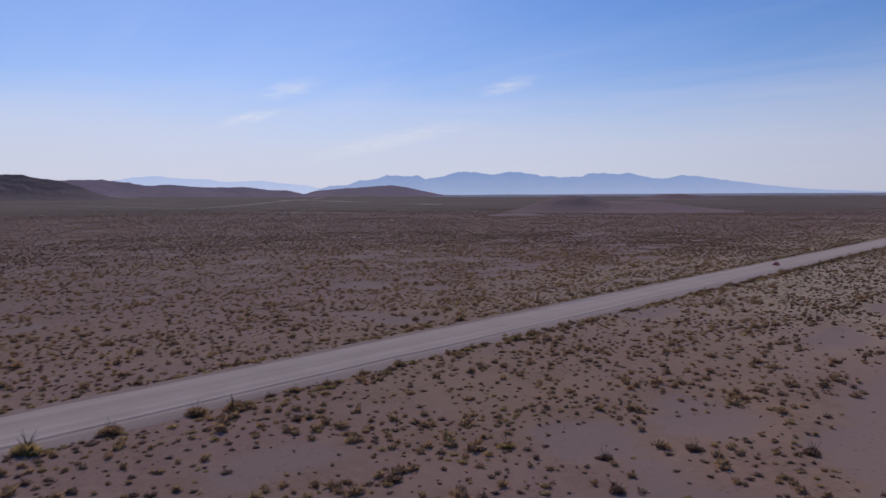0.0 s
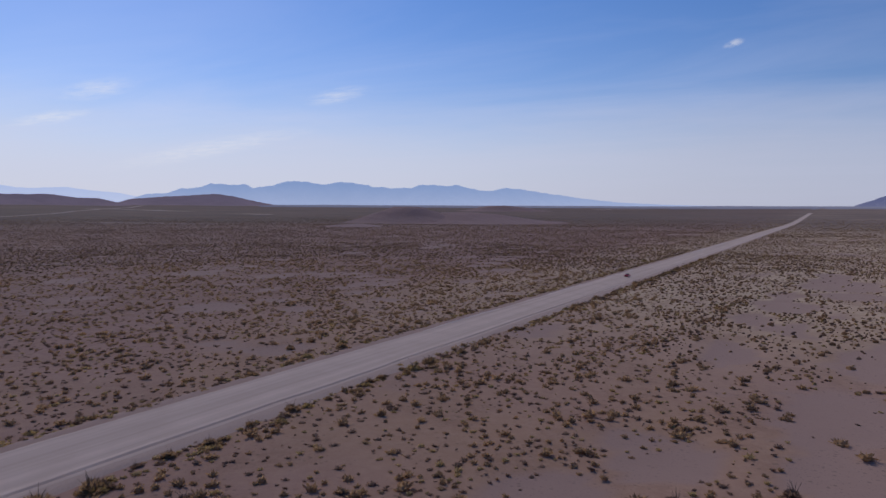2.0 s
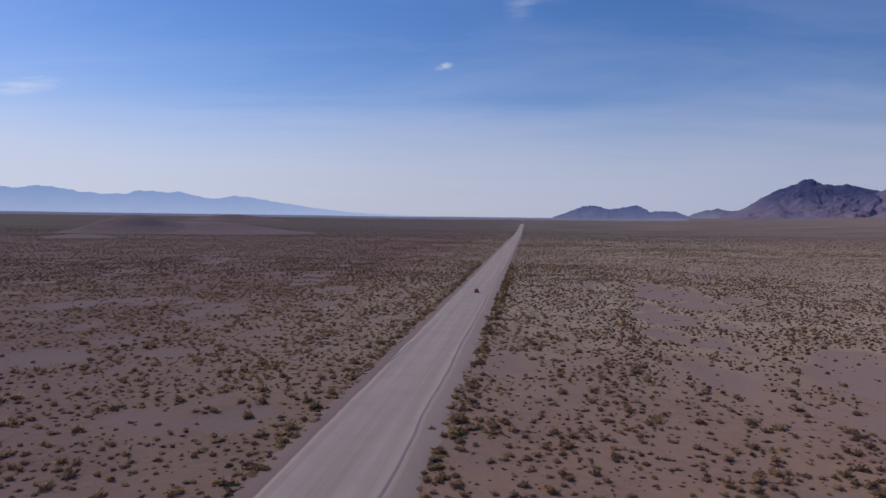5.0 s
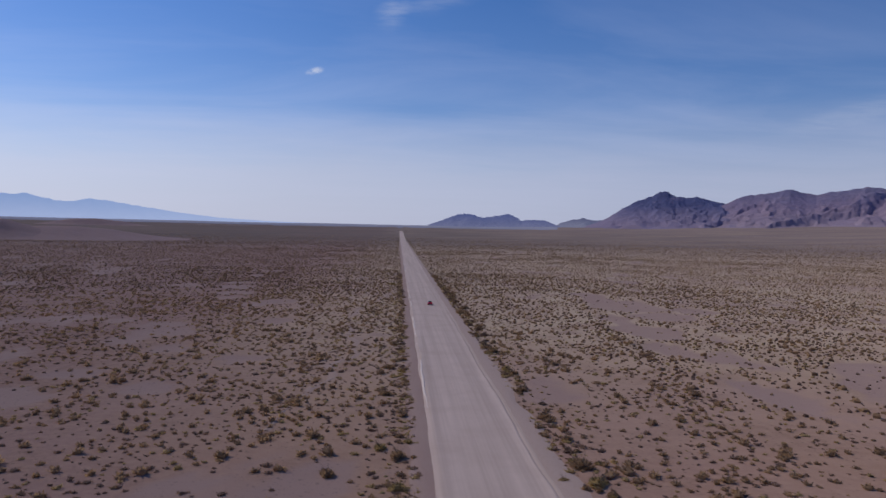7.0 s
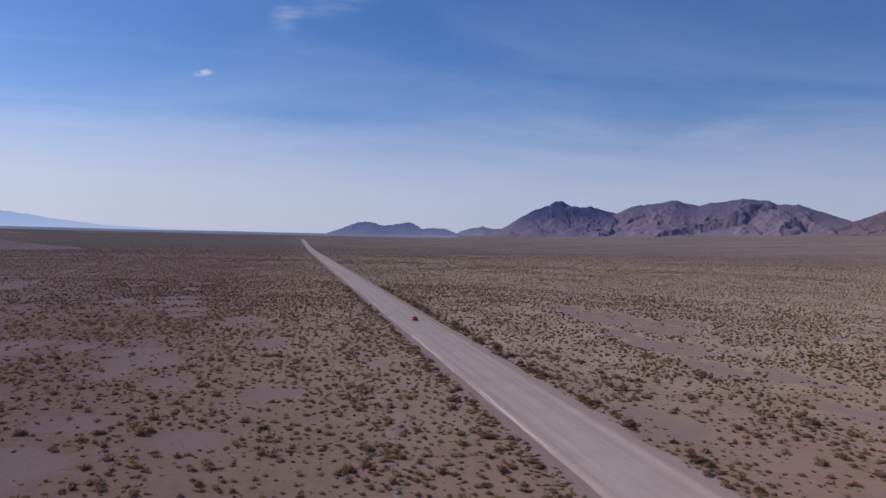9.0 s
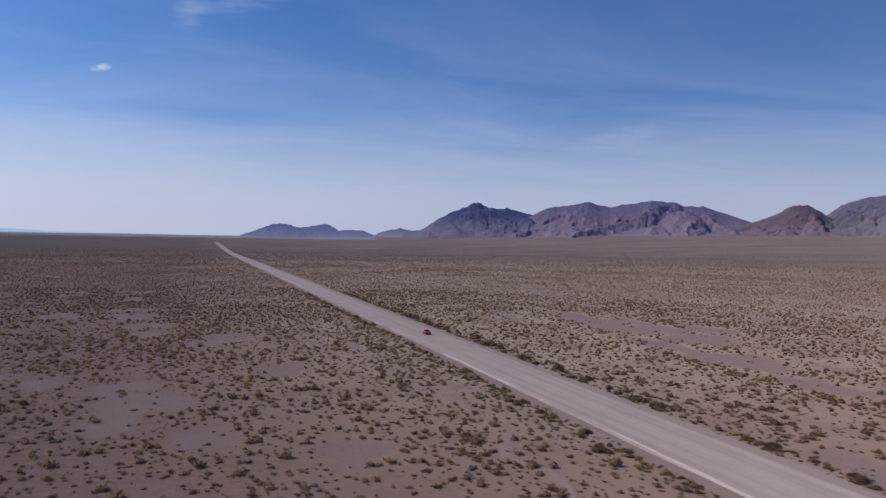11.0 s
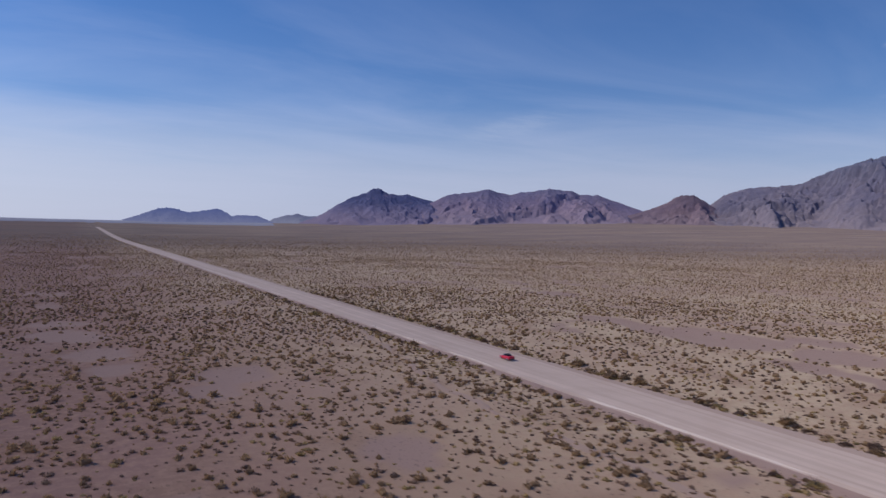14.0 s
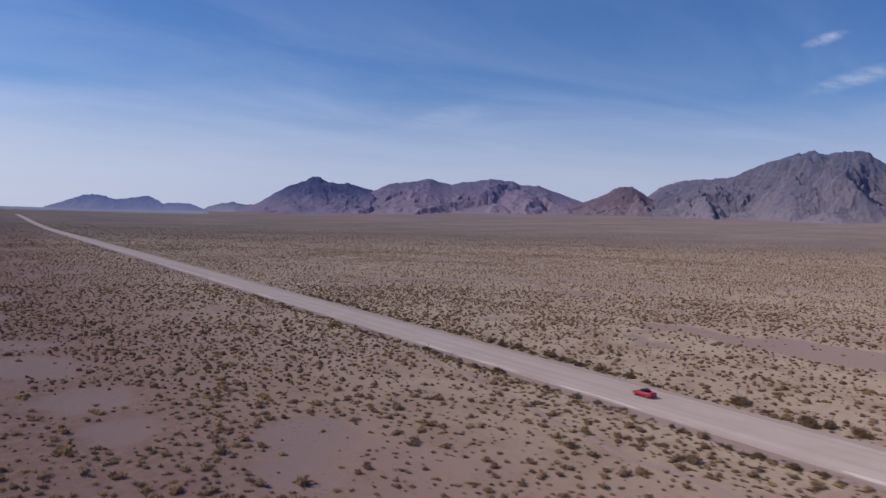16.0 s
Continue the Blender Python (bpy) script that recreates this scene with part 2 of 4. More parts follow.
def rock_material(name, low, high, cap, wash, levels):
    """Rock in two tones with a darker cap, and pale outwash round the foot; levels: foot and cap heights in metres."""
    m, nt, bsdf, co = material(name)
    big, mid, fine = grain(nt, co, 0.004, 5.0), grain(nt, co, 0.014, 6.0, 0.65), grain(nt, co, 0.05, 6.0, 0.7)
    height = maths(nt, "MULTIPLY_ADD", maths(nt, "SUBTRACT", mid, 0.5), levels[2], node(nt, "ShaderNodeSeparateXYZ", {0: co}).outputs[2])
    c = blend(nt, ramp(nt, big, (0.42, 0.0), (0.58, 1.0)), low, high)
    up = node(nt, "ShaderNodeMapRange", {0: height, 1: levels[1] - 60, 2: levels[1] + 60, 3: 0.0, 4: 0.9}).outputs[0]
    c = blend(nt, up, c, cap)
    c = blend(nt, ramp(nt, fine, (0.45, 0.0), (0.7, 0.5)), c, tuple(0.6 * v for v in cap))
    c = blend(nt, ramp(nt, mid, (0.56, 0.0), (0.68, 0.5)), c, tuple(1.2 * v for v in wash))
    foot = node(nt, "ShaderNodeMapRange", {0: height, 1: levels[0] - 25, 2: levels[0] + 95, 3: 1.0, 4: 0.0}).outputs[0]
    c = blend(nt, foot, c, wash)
    finish(nt, bsdf, c, 0.95, maths(nt, "ADD", maths(nt, "MULTIPLY", mid, 0.6), maths(nt, "MULTIPLY", fine, 0.4)), 0.5, 12.0, 0.1)
    return m


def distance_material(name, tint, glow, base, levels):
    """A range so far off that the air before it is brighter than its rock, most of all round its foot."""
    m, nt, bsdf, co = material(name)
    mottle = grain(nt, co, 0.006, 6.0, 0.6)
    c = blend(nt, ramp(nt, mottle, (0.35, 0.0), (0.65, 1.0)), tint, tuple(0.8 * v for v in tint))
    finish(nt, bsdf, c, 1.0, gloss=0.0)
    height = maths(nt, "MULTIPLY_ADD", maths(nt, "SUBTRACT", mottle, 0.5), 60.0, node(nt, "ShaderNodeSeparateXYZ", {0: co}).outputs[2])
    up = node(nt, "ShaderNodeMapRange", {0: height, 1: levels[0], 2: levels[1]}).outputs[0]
    # haze painted in as emission, from the base tint up to the crest tint
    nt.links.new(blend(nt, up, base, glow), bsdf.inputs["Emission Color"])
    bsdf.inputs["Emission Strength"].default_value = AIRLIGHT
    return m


SAND, ROAD = sand_material(), road_material()
SHOULDER, PALE_SHOULDER = shoulder_material("loose_shoulder_dirt", tuple(1.06 * v for v in SAND_BARE)), shoulder_material("dusty_shoulder_dirt", (0.418, 0.318, 0.275))
CREOSOTE = plant_material("creosote_leaves", (0.238, 0.158, 0.098), (0.405, 0.271, 0.163), (0.476, 0.318, 0.175))
BURROBUSH = plant_material("burrobush_twigs", (0.168, 0.108, 0.084), (0.275, 0.182, 0.135), (0.300, 0.200, 0.145))
GRASS = plant_material("dry_bunchgrass", (0.320, 0.235, 0.110), (0.500, 0.372, 0.175), (0.520, 0.375, 0.195))
STEM = plain("grey_bark", (0.10, 0.085, 0.07), 0.9, gloss=0.2)
# blue of the distance haze is mixed into these two rock colours
DARK_ROCK = rock_material("haze_tinted_dark_rock", (0.175, 0.163, 0.232), (0.230, 0.203, 0.254), (0.138, 0.144, 0.216), (0.258, 0.220, 0.254), (105, 360, 130))
RED_ROCK = rock_material("haze_tinted_reddish_rock", (0.189, 0.139, 0.181), (0.242, 0.172, 0.203), (0.145, 0.115, 0.157), (0.252, 0.194, 0.221), (95, 260, 70))
# brown scrubby soil with some bluish haze painted into its tones
HILL = rock_material("haze_tinted_scrubby_soil", (0.165, 0.122, 0.14), (0.20, 0.145, 0.155), (0.125, 0.096, 0.122), (0.18, 0.136, 0.142), (30, 120, 40))
PINK_SOIL = rock_material("pink_bare_soil", (0.295, 0.193, 0.187), (0.328, 0.221, 0.205), (0.230, 0.152, 0.156), (0.295, 0.205, 0.193), (4, 60, 8))
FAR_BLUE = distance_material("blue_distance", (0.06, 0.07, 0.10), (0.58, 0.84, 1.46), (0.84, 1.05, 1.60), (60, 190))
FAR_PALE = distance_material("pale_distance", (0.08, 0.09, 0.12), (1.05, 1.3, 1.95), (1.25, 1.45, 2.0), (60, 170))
# ridge and mesa rock without glow: their base colours carry the blue haze
AIRY_ROCK = rock_material("haze_tinted_mauve_rock", (0.245, 0.200, 0.302), (0.292, 0.227, 0.305), (0.155, 0.165, 0.280), (0.300, 0.240, 0.295), (105, 265, 130))
MESA_ROCK = rock_material("haze_tinted_far_dark_rock", (0.165, 0.168, 0.300), (0.198, 0.188, 0.300), (0.095, 0.112, 0.235), (0.262, 0.218, 0.300), (105, 165, 110))
# this hill and the ranges below glow faintly to stand for the air between
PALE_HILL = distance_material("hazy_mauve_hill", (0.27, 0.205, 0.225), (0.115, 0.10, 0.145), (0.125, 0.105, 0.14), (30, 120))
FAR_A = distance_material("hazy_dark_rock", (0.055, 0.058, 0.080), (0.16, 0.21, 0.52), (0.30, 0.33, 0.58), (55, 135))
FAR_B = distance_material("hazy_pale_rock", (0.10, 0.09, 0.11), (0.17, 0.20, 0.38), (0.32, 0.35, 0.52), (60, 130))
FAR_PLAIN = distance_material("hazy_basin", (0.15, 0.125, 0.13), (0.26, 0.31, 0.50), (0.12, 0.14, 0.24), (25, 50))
PALE_CLAY = plain("pale_dry_clay", (0.52, 0.43, 0.385), 0.97, gloss=0.1)
RILL_SAND = plain("pale_rill_sand", (0.375, 0.270, 0.220), 0.97, gloss=0.1)
PALE_SILT = plain("pale_silt", (0.66, 0.575, 0.52), 0.97, gloss=0.1)
PALE_WASH = plain("pale_outwash", (0.37, 0.285, 0.26), 0.97, gloss=0.1)
TRACK_DIRT = plain("pale_track_dirt", (0.42, 0.34, 0.305), 0.97, gloss=0.1)


# ---- numbers for the land ----
def lattice(ix, iy, seed):
    h = (ix.astype(np.int64) * 374761393 + iy.astype(np.int64) * 668265263 + seed * 974711) & 0xFFFFFFFF
    h = ((h ^ (h >> 13)) * 1274126177) & 0xFFFFFFFF
    return ((h ^ (h >> 16)) & 0xFFFFFF) / float(0xFFFFFF)


def value_noise(x, y, seed=0):
    ix, iy = np.floor(x), np.floor(y)
    fx, fy = x - ix, y - iy
    fx, fy = fx * fx * (3 - 2 * fx), fy * fy * (3 - 2 * fy)
    a, b = lattice(ix, iy, seed), lattice(ix + 1, iy, seed)
    c, d = lattice(ix, iy + 1, seed), lattice(ix + 1, iy + 1, seed)
    return (a * (1 - fx) + b * fx) * (1 - fy) + (c * (1 - fx) + d * fx) * fy


def fractal(x, y, seed=0, octaves=4, gain=0.5):
    total, amp, norm = 0.0, 1.0, 0.0
    for k in range(octaves):
        total = total + amp * value_noise(x * 2 ** k, y * 2 ** k, seed + 17 * k)
        norm += amp
        amp *= gain
    return total / norm


def ridged(x, y, seed=0, octaves=4, gain=0.5):
    total, amp, norm = 0.0, 1.0, 0.0
    for k in range(octaves):
        total = total + amp * (1 - np.abs(2 * value_noise(x * 2 ** k, y * 2 ** k, seed + 31 * k) - 1))
        norm += amp
        amp *= gain
    return total / norm


def step(a, b, v):
    k = np.clip((v - a) / (b - a), 0, 1)
    return k * k * (3 - 2 * k)


# bare silt flats: x, y and half widths across and along the road
BARE_EAST = ((82, 250, 17, 36), (79, 292, 8, 20), (86, 212, 15, 18), (66, 176, 11, 17), (59, 142, 6, 15), (60, 92, 6, 16), (90, 94, 15, 25), (99, 118, 9, 12),
             (82, 48, 13, 20), (86, 20, 13, 16), (60, 20, 9, 10), (54, 3, 8, 9), (128, 386, 12, 18), (64, 205, 6, 14), (104, 232, 8, 14), (72, -10, 14, 9))
BARE_WEST = ((-80, 146, 7, 9), (-76, 162, 9, 12), (-67, 135, 6, 7), (-46, 122, 6, 8), (-78, 87, 8, 9), (-75, 105, 6, 7), (-57, 94, 8, 7), (-21, 45, 6, 8),
             (-38, 46, 5, 6), (-79, 176, 8, 7), (-50, 186, 6, 9), (-89, 311, 12, 16), (-83, 279, 8, 12), (-81, 259, 7, 9), (-59, 246, 8, 8), (-68, 232, 8, 8))
# lines along which run-off lets plants crowd together
CROWDED = (((-57, 35), (-37, 54), (-32, 66), (-29, 84), (-30, 117), (-24, 170), (-17, 244)), ((-78, 210), (-73, 236), (-64, 270), (-56, 305)),
           ((30, -20), (45, 6), (62, 34), (70, 50)), ((34, 60), (48, 105), (50, 160), (62, 215)))


def flats(x, y, places):
    """1 on the bare flats, 0 away from them, with a ragged rim."""
    rag = 0.9 * (fractal(x / 7, y / 9, 53, 4) - 0.5)
    on = np.zeros(np.shape(x))
    for cx, cy, rx, ry in places:
        on = np.maximum(on, 1 - step(0.72, 1.12, np.hypot((x - cx) / rx, (y - cy) / ry) + rag))
    return on


def to_line(x, y, line):
    d = np.full(np.shape(x), 1e9)
    for (ax, ay), (bx, by) in zip(line[:-1], line[1:]):
        k = np.clip(((x - ax) * (bx - ax) + (y - ay) * (by - ay)) / ((bx - ax) ** 2 + (by - ay) ** 2), 0, 1)
        d = np.minimum(d, np.hypot(x - ax - k * (bx - ax), y - ay - k * (by - ay)))
    return d


def wash_west(y):
    """The middle of the narrow pale rill west of the road."""
    return (np.interp(y, [30, 56, 73, 87, 101, 115, 130, 150, 190, 213, 230, 249, 270, 300], [-44, -34, -30.5, -28.5, -23.5, -26, -22, -22.5, -28, -25, -25, -21, -16, -13])
            + 0.9 * np.sin(y * 0.11) + 0.6 * np.sin(y * 0.31))


def to_path(x, y):
    """How far a place lies from the line of flight."""
    return to_line(x, y, ((97, -69), (70, -63), (36, -58), (0, -44), (-28, -27), (-55, -2), (-80, 60), (-92, 110), (-98, 154)))


def land(x, y):
    """The height of the ground."""
    x, y = np.asarray(x, float), np.asarray(y, float)
    r = np.hypot(x, y - 60.0)
    az = np.degrees(np.arctan2(-x, y - 60.0))
    z = 22.0 * step(1350, 3400, r) + 34.0 * step(2900, 4950, r)
    fan = step(-4, -46, az) * step(-178, -110, az)
    z = z + fan * 62.0 * step(900, 4500, r)
    z = z + 12.0 * step(38, 75, az) * step(1500, 4000, r)
    off_road = step(11, 26, np.abs(x))
    z = z + off_road * (0.9 * (fractal(x / 60, y / 60, 3) - 0.5) + 0.35 * (fractal(x / 9, y / 9, 5, 3) - 0.5))
    z = z + off_road * step(300, 1200, r) * 7.0 * (fractal(x / 420, y / 420, 8) - 0.5)
    z = z - 0.10 * step(7, 9, np.abs(x)) * (1 - step(10, 16, np.abs(x)))
    return z - 0.4 * flats(x, y, BARE_EAST) - 0.2 * flats(x, y, BARE_WEST)


def growth(x, y):
    """How thickly plants could stand by the soil alone, 0 to 1: little in the washes and on bare silt."""
    d = 0.66 + 0.38 * step(0.3, 0.65, fractal(x / 45, y / 45, 41, 3))
    clump = 0.42 + 0.75 * step(0.30, 0.62, fractal(x / 8, y / 8, 47, 3))
    near = 1 - step(150, 420, to_path(x, y))
    d = d * (clump * near + 0.87 * (1 - near))
    silt = step(0.62, 0.74, fractal(x / 16 + 7, y / 26, 59, 4))
    d = d * (1 - 0.93 * flats(x, y, BARE_EAST)) * (1 - 0.9 * flats(x, y, BARE_WEST)) * (1 - 0.8 * silt) * (1 - 0.22 * step(-60, -160, x))
    for line in CROWDED:
        d = d * (1 + 1.6 * (1 - step(1.5, 6.5, to_line(x, y, line) + 3.0 * (fractal(x / 5, y / 5, 57, 2) - 0.5))))
    rill = np.abs(x - wash_west(y)) + 40 * (1 - step(30, 50, y)) + 40 * step(290, 310, y)
    return d * (0.3 + 0.7 * step(0.4, 1.6, rill)) * (1 + 0.6 * (1 - step(2, 7, rill)))


def cover(x, y):
    """How thickly plants stand, thicker where the road sheds its water."""
    edge = np.where(x < 0, -x - 8.2, x - 9.2)
    return growth(x, y) * step(0, 1.4, edge) * (1 + 1.4 * (1 - step(3, 9, edge)))


def mesh_from(name, verts, faces, mat, smooth=True):
    me = bpy.data.meshes.new(name)
    verts, faces = np.asarray(verts, np.float32), np.asarray(faces, np.int32)
    k = faces.shape[1]
    me.vertices.add(len(verts))
    me.vertices.foreach_set("co", verts.ravel())
    me.loops.add(faces.size)
    me.loops.foreach_set("vertex_index", faces.ravel())
    me.polygons.add(len(faces))
    me.polygons.foreach_set("loop_start", np.arange(0, faces.size, k, dtype=np.int32))
    me.polygons.foreach_set("loop_total", np.full(len(faces), k, np.int32))
    me.polygons.foreach_set("use_smooth", np.full(len(faces), smooth, bool))
    me.materials.append(mat)
    me.update(calc_edges=True)
    return me


def grid_faces(nu, nv):
    i, j = np.meshgrid(np.arange(nu - 1), np.arange(nv - 1), indexing="ij")
    a = (i * nv + j).ravel()
    return np.stack([a, a + nv, a + nv + 1, a + 1], 1)


# ---- ground ----
def build_ground():
    near = np.arange(-240, 240.1, 3.0)
    far = 240 * (4960 / 240) ** np.linspace(0, 1, 95)[1:]
    xs = np.concatenate([-far[::-1], near, far])
    near_y = np.arange(-120, 480.1, 3.0)
    far_up = 480 + 240 * ((4960 - 240) / 240) ** np.linspace(0, 1, 95)[1:] - 240
    far_dn = -120 - (np.geomspace(20, 1500, 30) - 20)[1:]
    ys = np.concatenate([far_dn[::-1], near_y, far_up])
    x, y = np.meshgrid(xs, ys, indexing="ij")
    v = np.stack([x, y, land(x, y)], -1).reshape(-1, 3)
    me = mesh_from("ground", v, grid_faces(len(xs), len(ys)), SAND)
    soil = me.attributes.new("litter", "FLOAT", "POINT")
    soil.data.foreach_set("value", np.clip((growth(x, y).ravel() - 0.05) / 0.3, 0, 1).astype(np.float32))
    return tagged(new("ground", me),
                  "mauve-brown desert sand with gravel and bare washes", "ground", kind="structure")


def strip(name, offsets, heights, y0, y1, mat, label, category, lift=0.0, wander=0.0, seed=0, rough=0.0):
    """A long ribbon along the road with a given cross-section that lies on the land."""
    ys = np.unique(np.concatenate([np.arange(y0, min(y1, 500), 2.0), np.geomspace(500, y1, 160) if y1 > 500 else [y1]]))
    off, hs = np.asarray(offsets, float), np.asarray(heights, float)
    y, o = np.meshgrid(ys, off, indexing="ij")
    x = o + wander * (fractal(y / 14, o * 0 + np.sign(o), seed, 3) - 0.5) * np.clip((np.abs(o) - 5.2) / 1.8, 0, 0.6 if np.abs(off).max() < 9 else np.clip((np.abs(o) - 7.6) / 3, 0, 1.2))
    z = land(np.zeros_like(x), y) + hs[None, :] + lift + rough * (fractal(y / 3.0, o * 1.7, seed + 5, 3) - 0.5)
    v = np.stack([x, y, z], -1).reshape(-1, 3)
    return tagged(new(name, mesh_from(name, v, grid_faces(len(ys), len(off))[:, ::-1], mat)), label, category, kind="structure")


def build_road():
    offs = [-7.5, -6.75, -6.25, -5.85, -5.5, -4.9, -3.9, -2.8, -1.6, -0.4, 0.8, 1.9, 3.0, 4.1, 5.0, 5.6, 6.0, 6.25, 6.42, 6.6, 6.78, 7.0, 7.8]
    high = [-0.12, 0.02, 0.20, 0.27, 0.25, 0.22, 0.24, 0.22, 0.25, 0.26, 0.23, 0.25, 0.22, 0.23, 0.21, 0.22, 0.26, 0.29, 0.28, 0.09, 0.08, 0.17, -0.12]
    strip("road", offs, high, -240, 3030, ROAD, "wide graded pale dirt road with tyre tracks and low berms", "road", 0.02, 1.5, 2, 0.08)
    strip("shoulder_east", [6.9, 7.6, 8.4, 9.4, 10.6], [0.02, 0.08, 0.09, 0.07, -0.15], -240, 1600, PALE_SHOULDER,
          "wide dusty pale dirt shoulder beside the road", "road shoulder", 0.0, 2.6, 21, 0.1)
    strip("shoulder_west", [-10.2, -9.2, -8.3, -7.4, -6.75], [-0.15, 0.05, 0.08, 0.08, 0.02], -240, 1600, SHOULDER,
          "bare loose dirt shoulder beside the road", "road shoulder", 0.0, 2.0, 33, 0.1)
    build_berm()


def build_berm():
    """The windrow of pale silt that the grader leaves along the west edge, broken here and there."""
    ys = np.arange(70, 620, 1.2)
    size = np.clip(3.2 * (fractal(ys / 16, ys * 0, 61, 4) - 0.34) * step(70, 110, ys), 0.02, 0.8)
    y, k = np.meshgrid(ys, np.array([-1.0, -0.6, -0.1, 0.4, 1.0]), indexing="ij")
    s = size[:, None]
    x = -6.2 + 0.5 * (fractal(y / 9, y * 0, 63, 2) - 0.5) + k * 0.42 * s
    z = land(x * 0, y) + 0.14 + 0.3 * s * (1 - k * k) * (0.7 + 0.6 * fractal(y / 1.5, k, 65, 2)) - 0.1 * k * k
    v = np.stack([x, y, z], -1).reshape(-1, 3)
    tagged(new("berm", mesh_from("berm", v, grid_faces(len(ys), 5)[:, ::-1], PALE_SILT)), "broken berm of pale silt along the graded road", "berm", kind="structure")


def ribbon(name, pts, half, mat, label, category, lift=0.35):
    """A flat track or clay pan over the far land, along a few bends."""
    pts = np.asarray(pts, float)
    d = np.concatenate([[0], np.cumsum(np.hypot(*np.diff(pts, axis=0).T))])
    s = np.linspace(0, d[-1], 60)
    x, y = np.interp(s, d, pts[:, 0]), np.interp(s, d, pts[:, 1])
    w = half * (0.75 + 0.5 * fractal(s / 60, s * 0, 4)) * np.clip(np.minimum(s, d[-1] - s) / (0.12 * d[-1]), 0.1, 1)
    nx, ny = -np.gradient(y), np.gradient(x)
    n = np.hypot(nx, ny)
    rows = []
    for k in (-1.0, -0.33, 0.33, 1.0):
        px, py = x + nx / n * w * k, y + ny / n * w * k
        rows.append(np.stack([px, py, land(px, py) + lift], -1))
    v = np.stack(rows, 1).reshape(-1, 3)
    return tagged(new(name, mesh_from(name, v, grid_faces(60, 4), mat)), label, category, kind="structure")


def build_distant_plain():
    """The basin floor past the last swell, as far as the eye reaches: a sheet over the land whose emission paints the
    haze.
    """
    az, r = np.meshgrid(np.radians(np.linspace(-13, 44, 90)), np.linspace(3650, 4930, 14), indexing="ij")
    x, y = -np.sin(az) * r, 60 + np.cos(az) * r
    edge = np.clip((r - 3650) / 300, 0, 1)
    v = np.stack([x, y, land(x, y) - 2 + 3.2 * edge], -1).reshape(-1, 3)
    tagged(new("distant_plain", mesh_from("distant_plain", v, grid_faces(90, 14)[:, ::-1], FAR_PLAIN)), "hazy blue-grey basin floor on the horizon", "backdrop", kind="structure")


def build_rill():
    """The pale sandy bed of the narrow rill west of the road."""
    ys = np.arange(66, 296, 1.5)
    half = np.clip(4.4 * (fractal(ys / 11, ys * 0, 77, 3) - 0.30), 0.2, 1.35)
    y, k = np.meshgrid(ys, np.array([-1.0, -0.4, 0.4, 1.0]), indexing="ij")
    x = wash_west(y) + k * half[:, None]
    v = np.stack([x, y, land(x, y) + 0.13 - 0.2 * np.abs(k) ** 2], -1).reshape(-1, 3)
    tagged(new("dry_rill", mesh_from("dry_rill", v, grid_faces(len(ys), 4)[:, ::-1], RILL_SAND)), "narrow pale sandy rill bed winding among scrub", "dry rill", kind="structure")


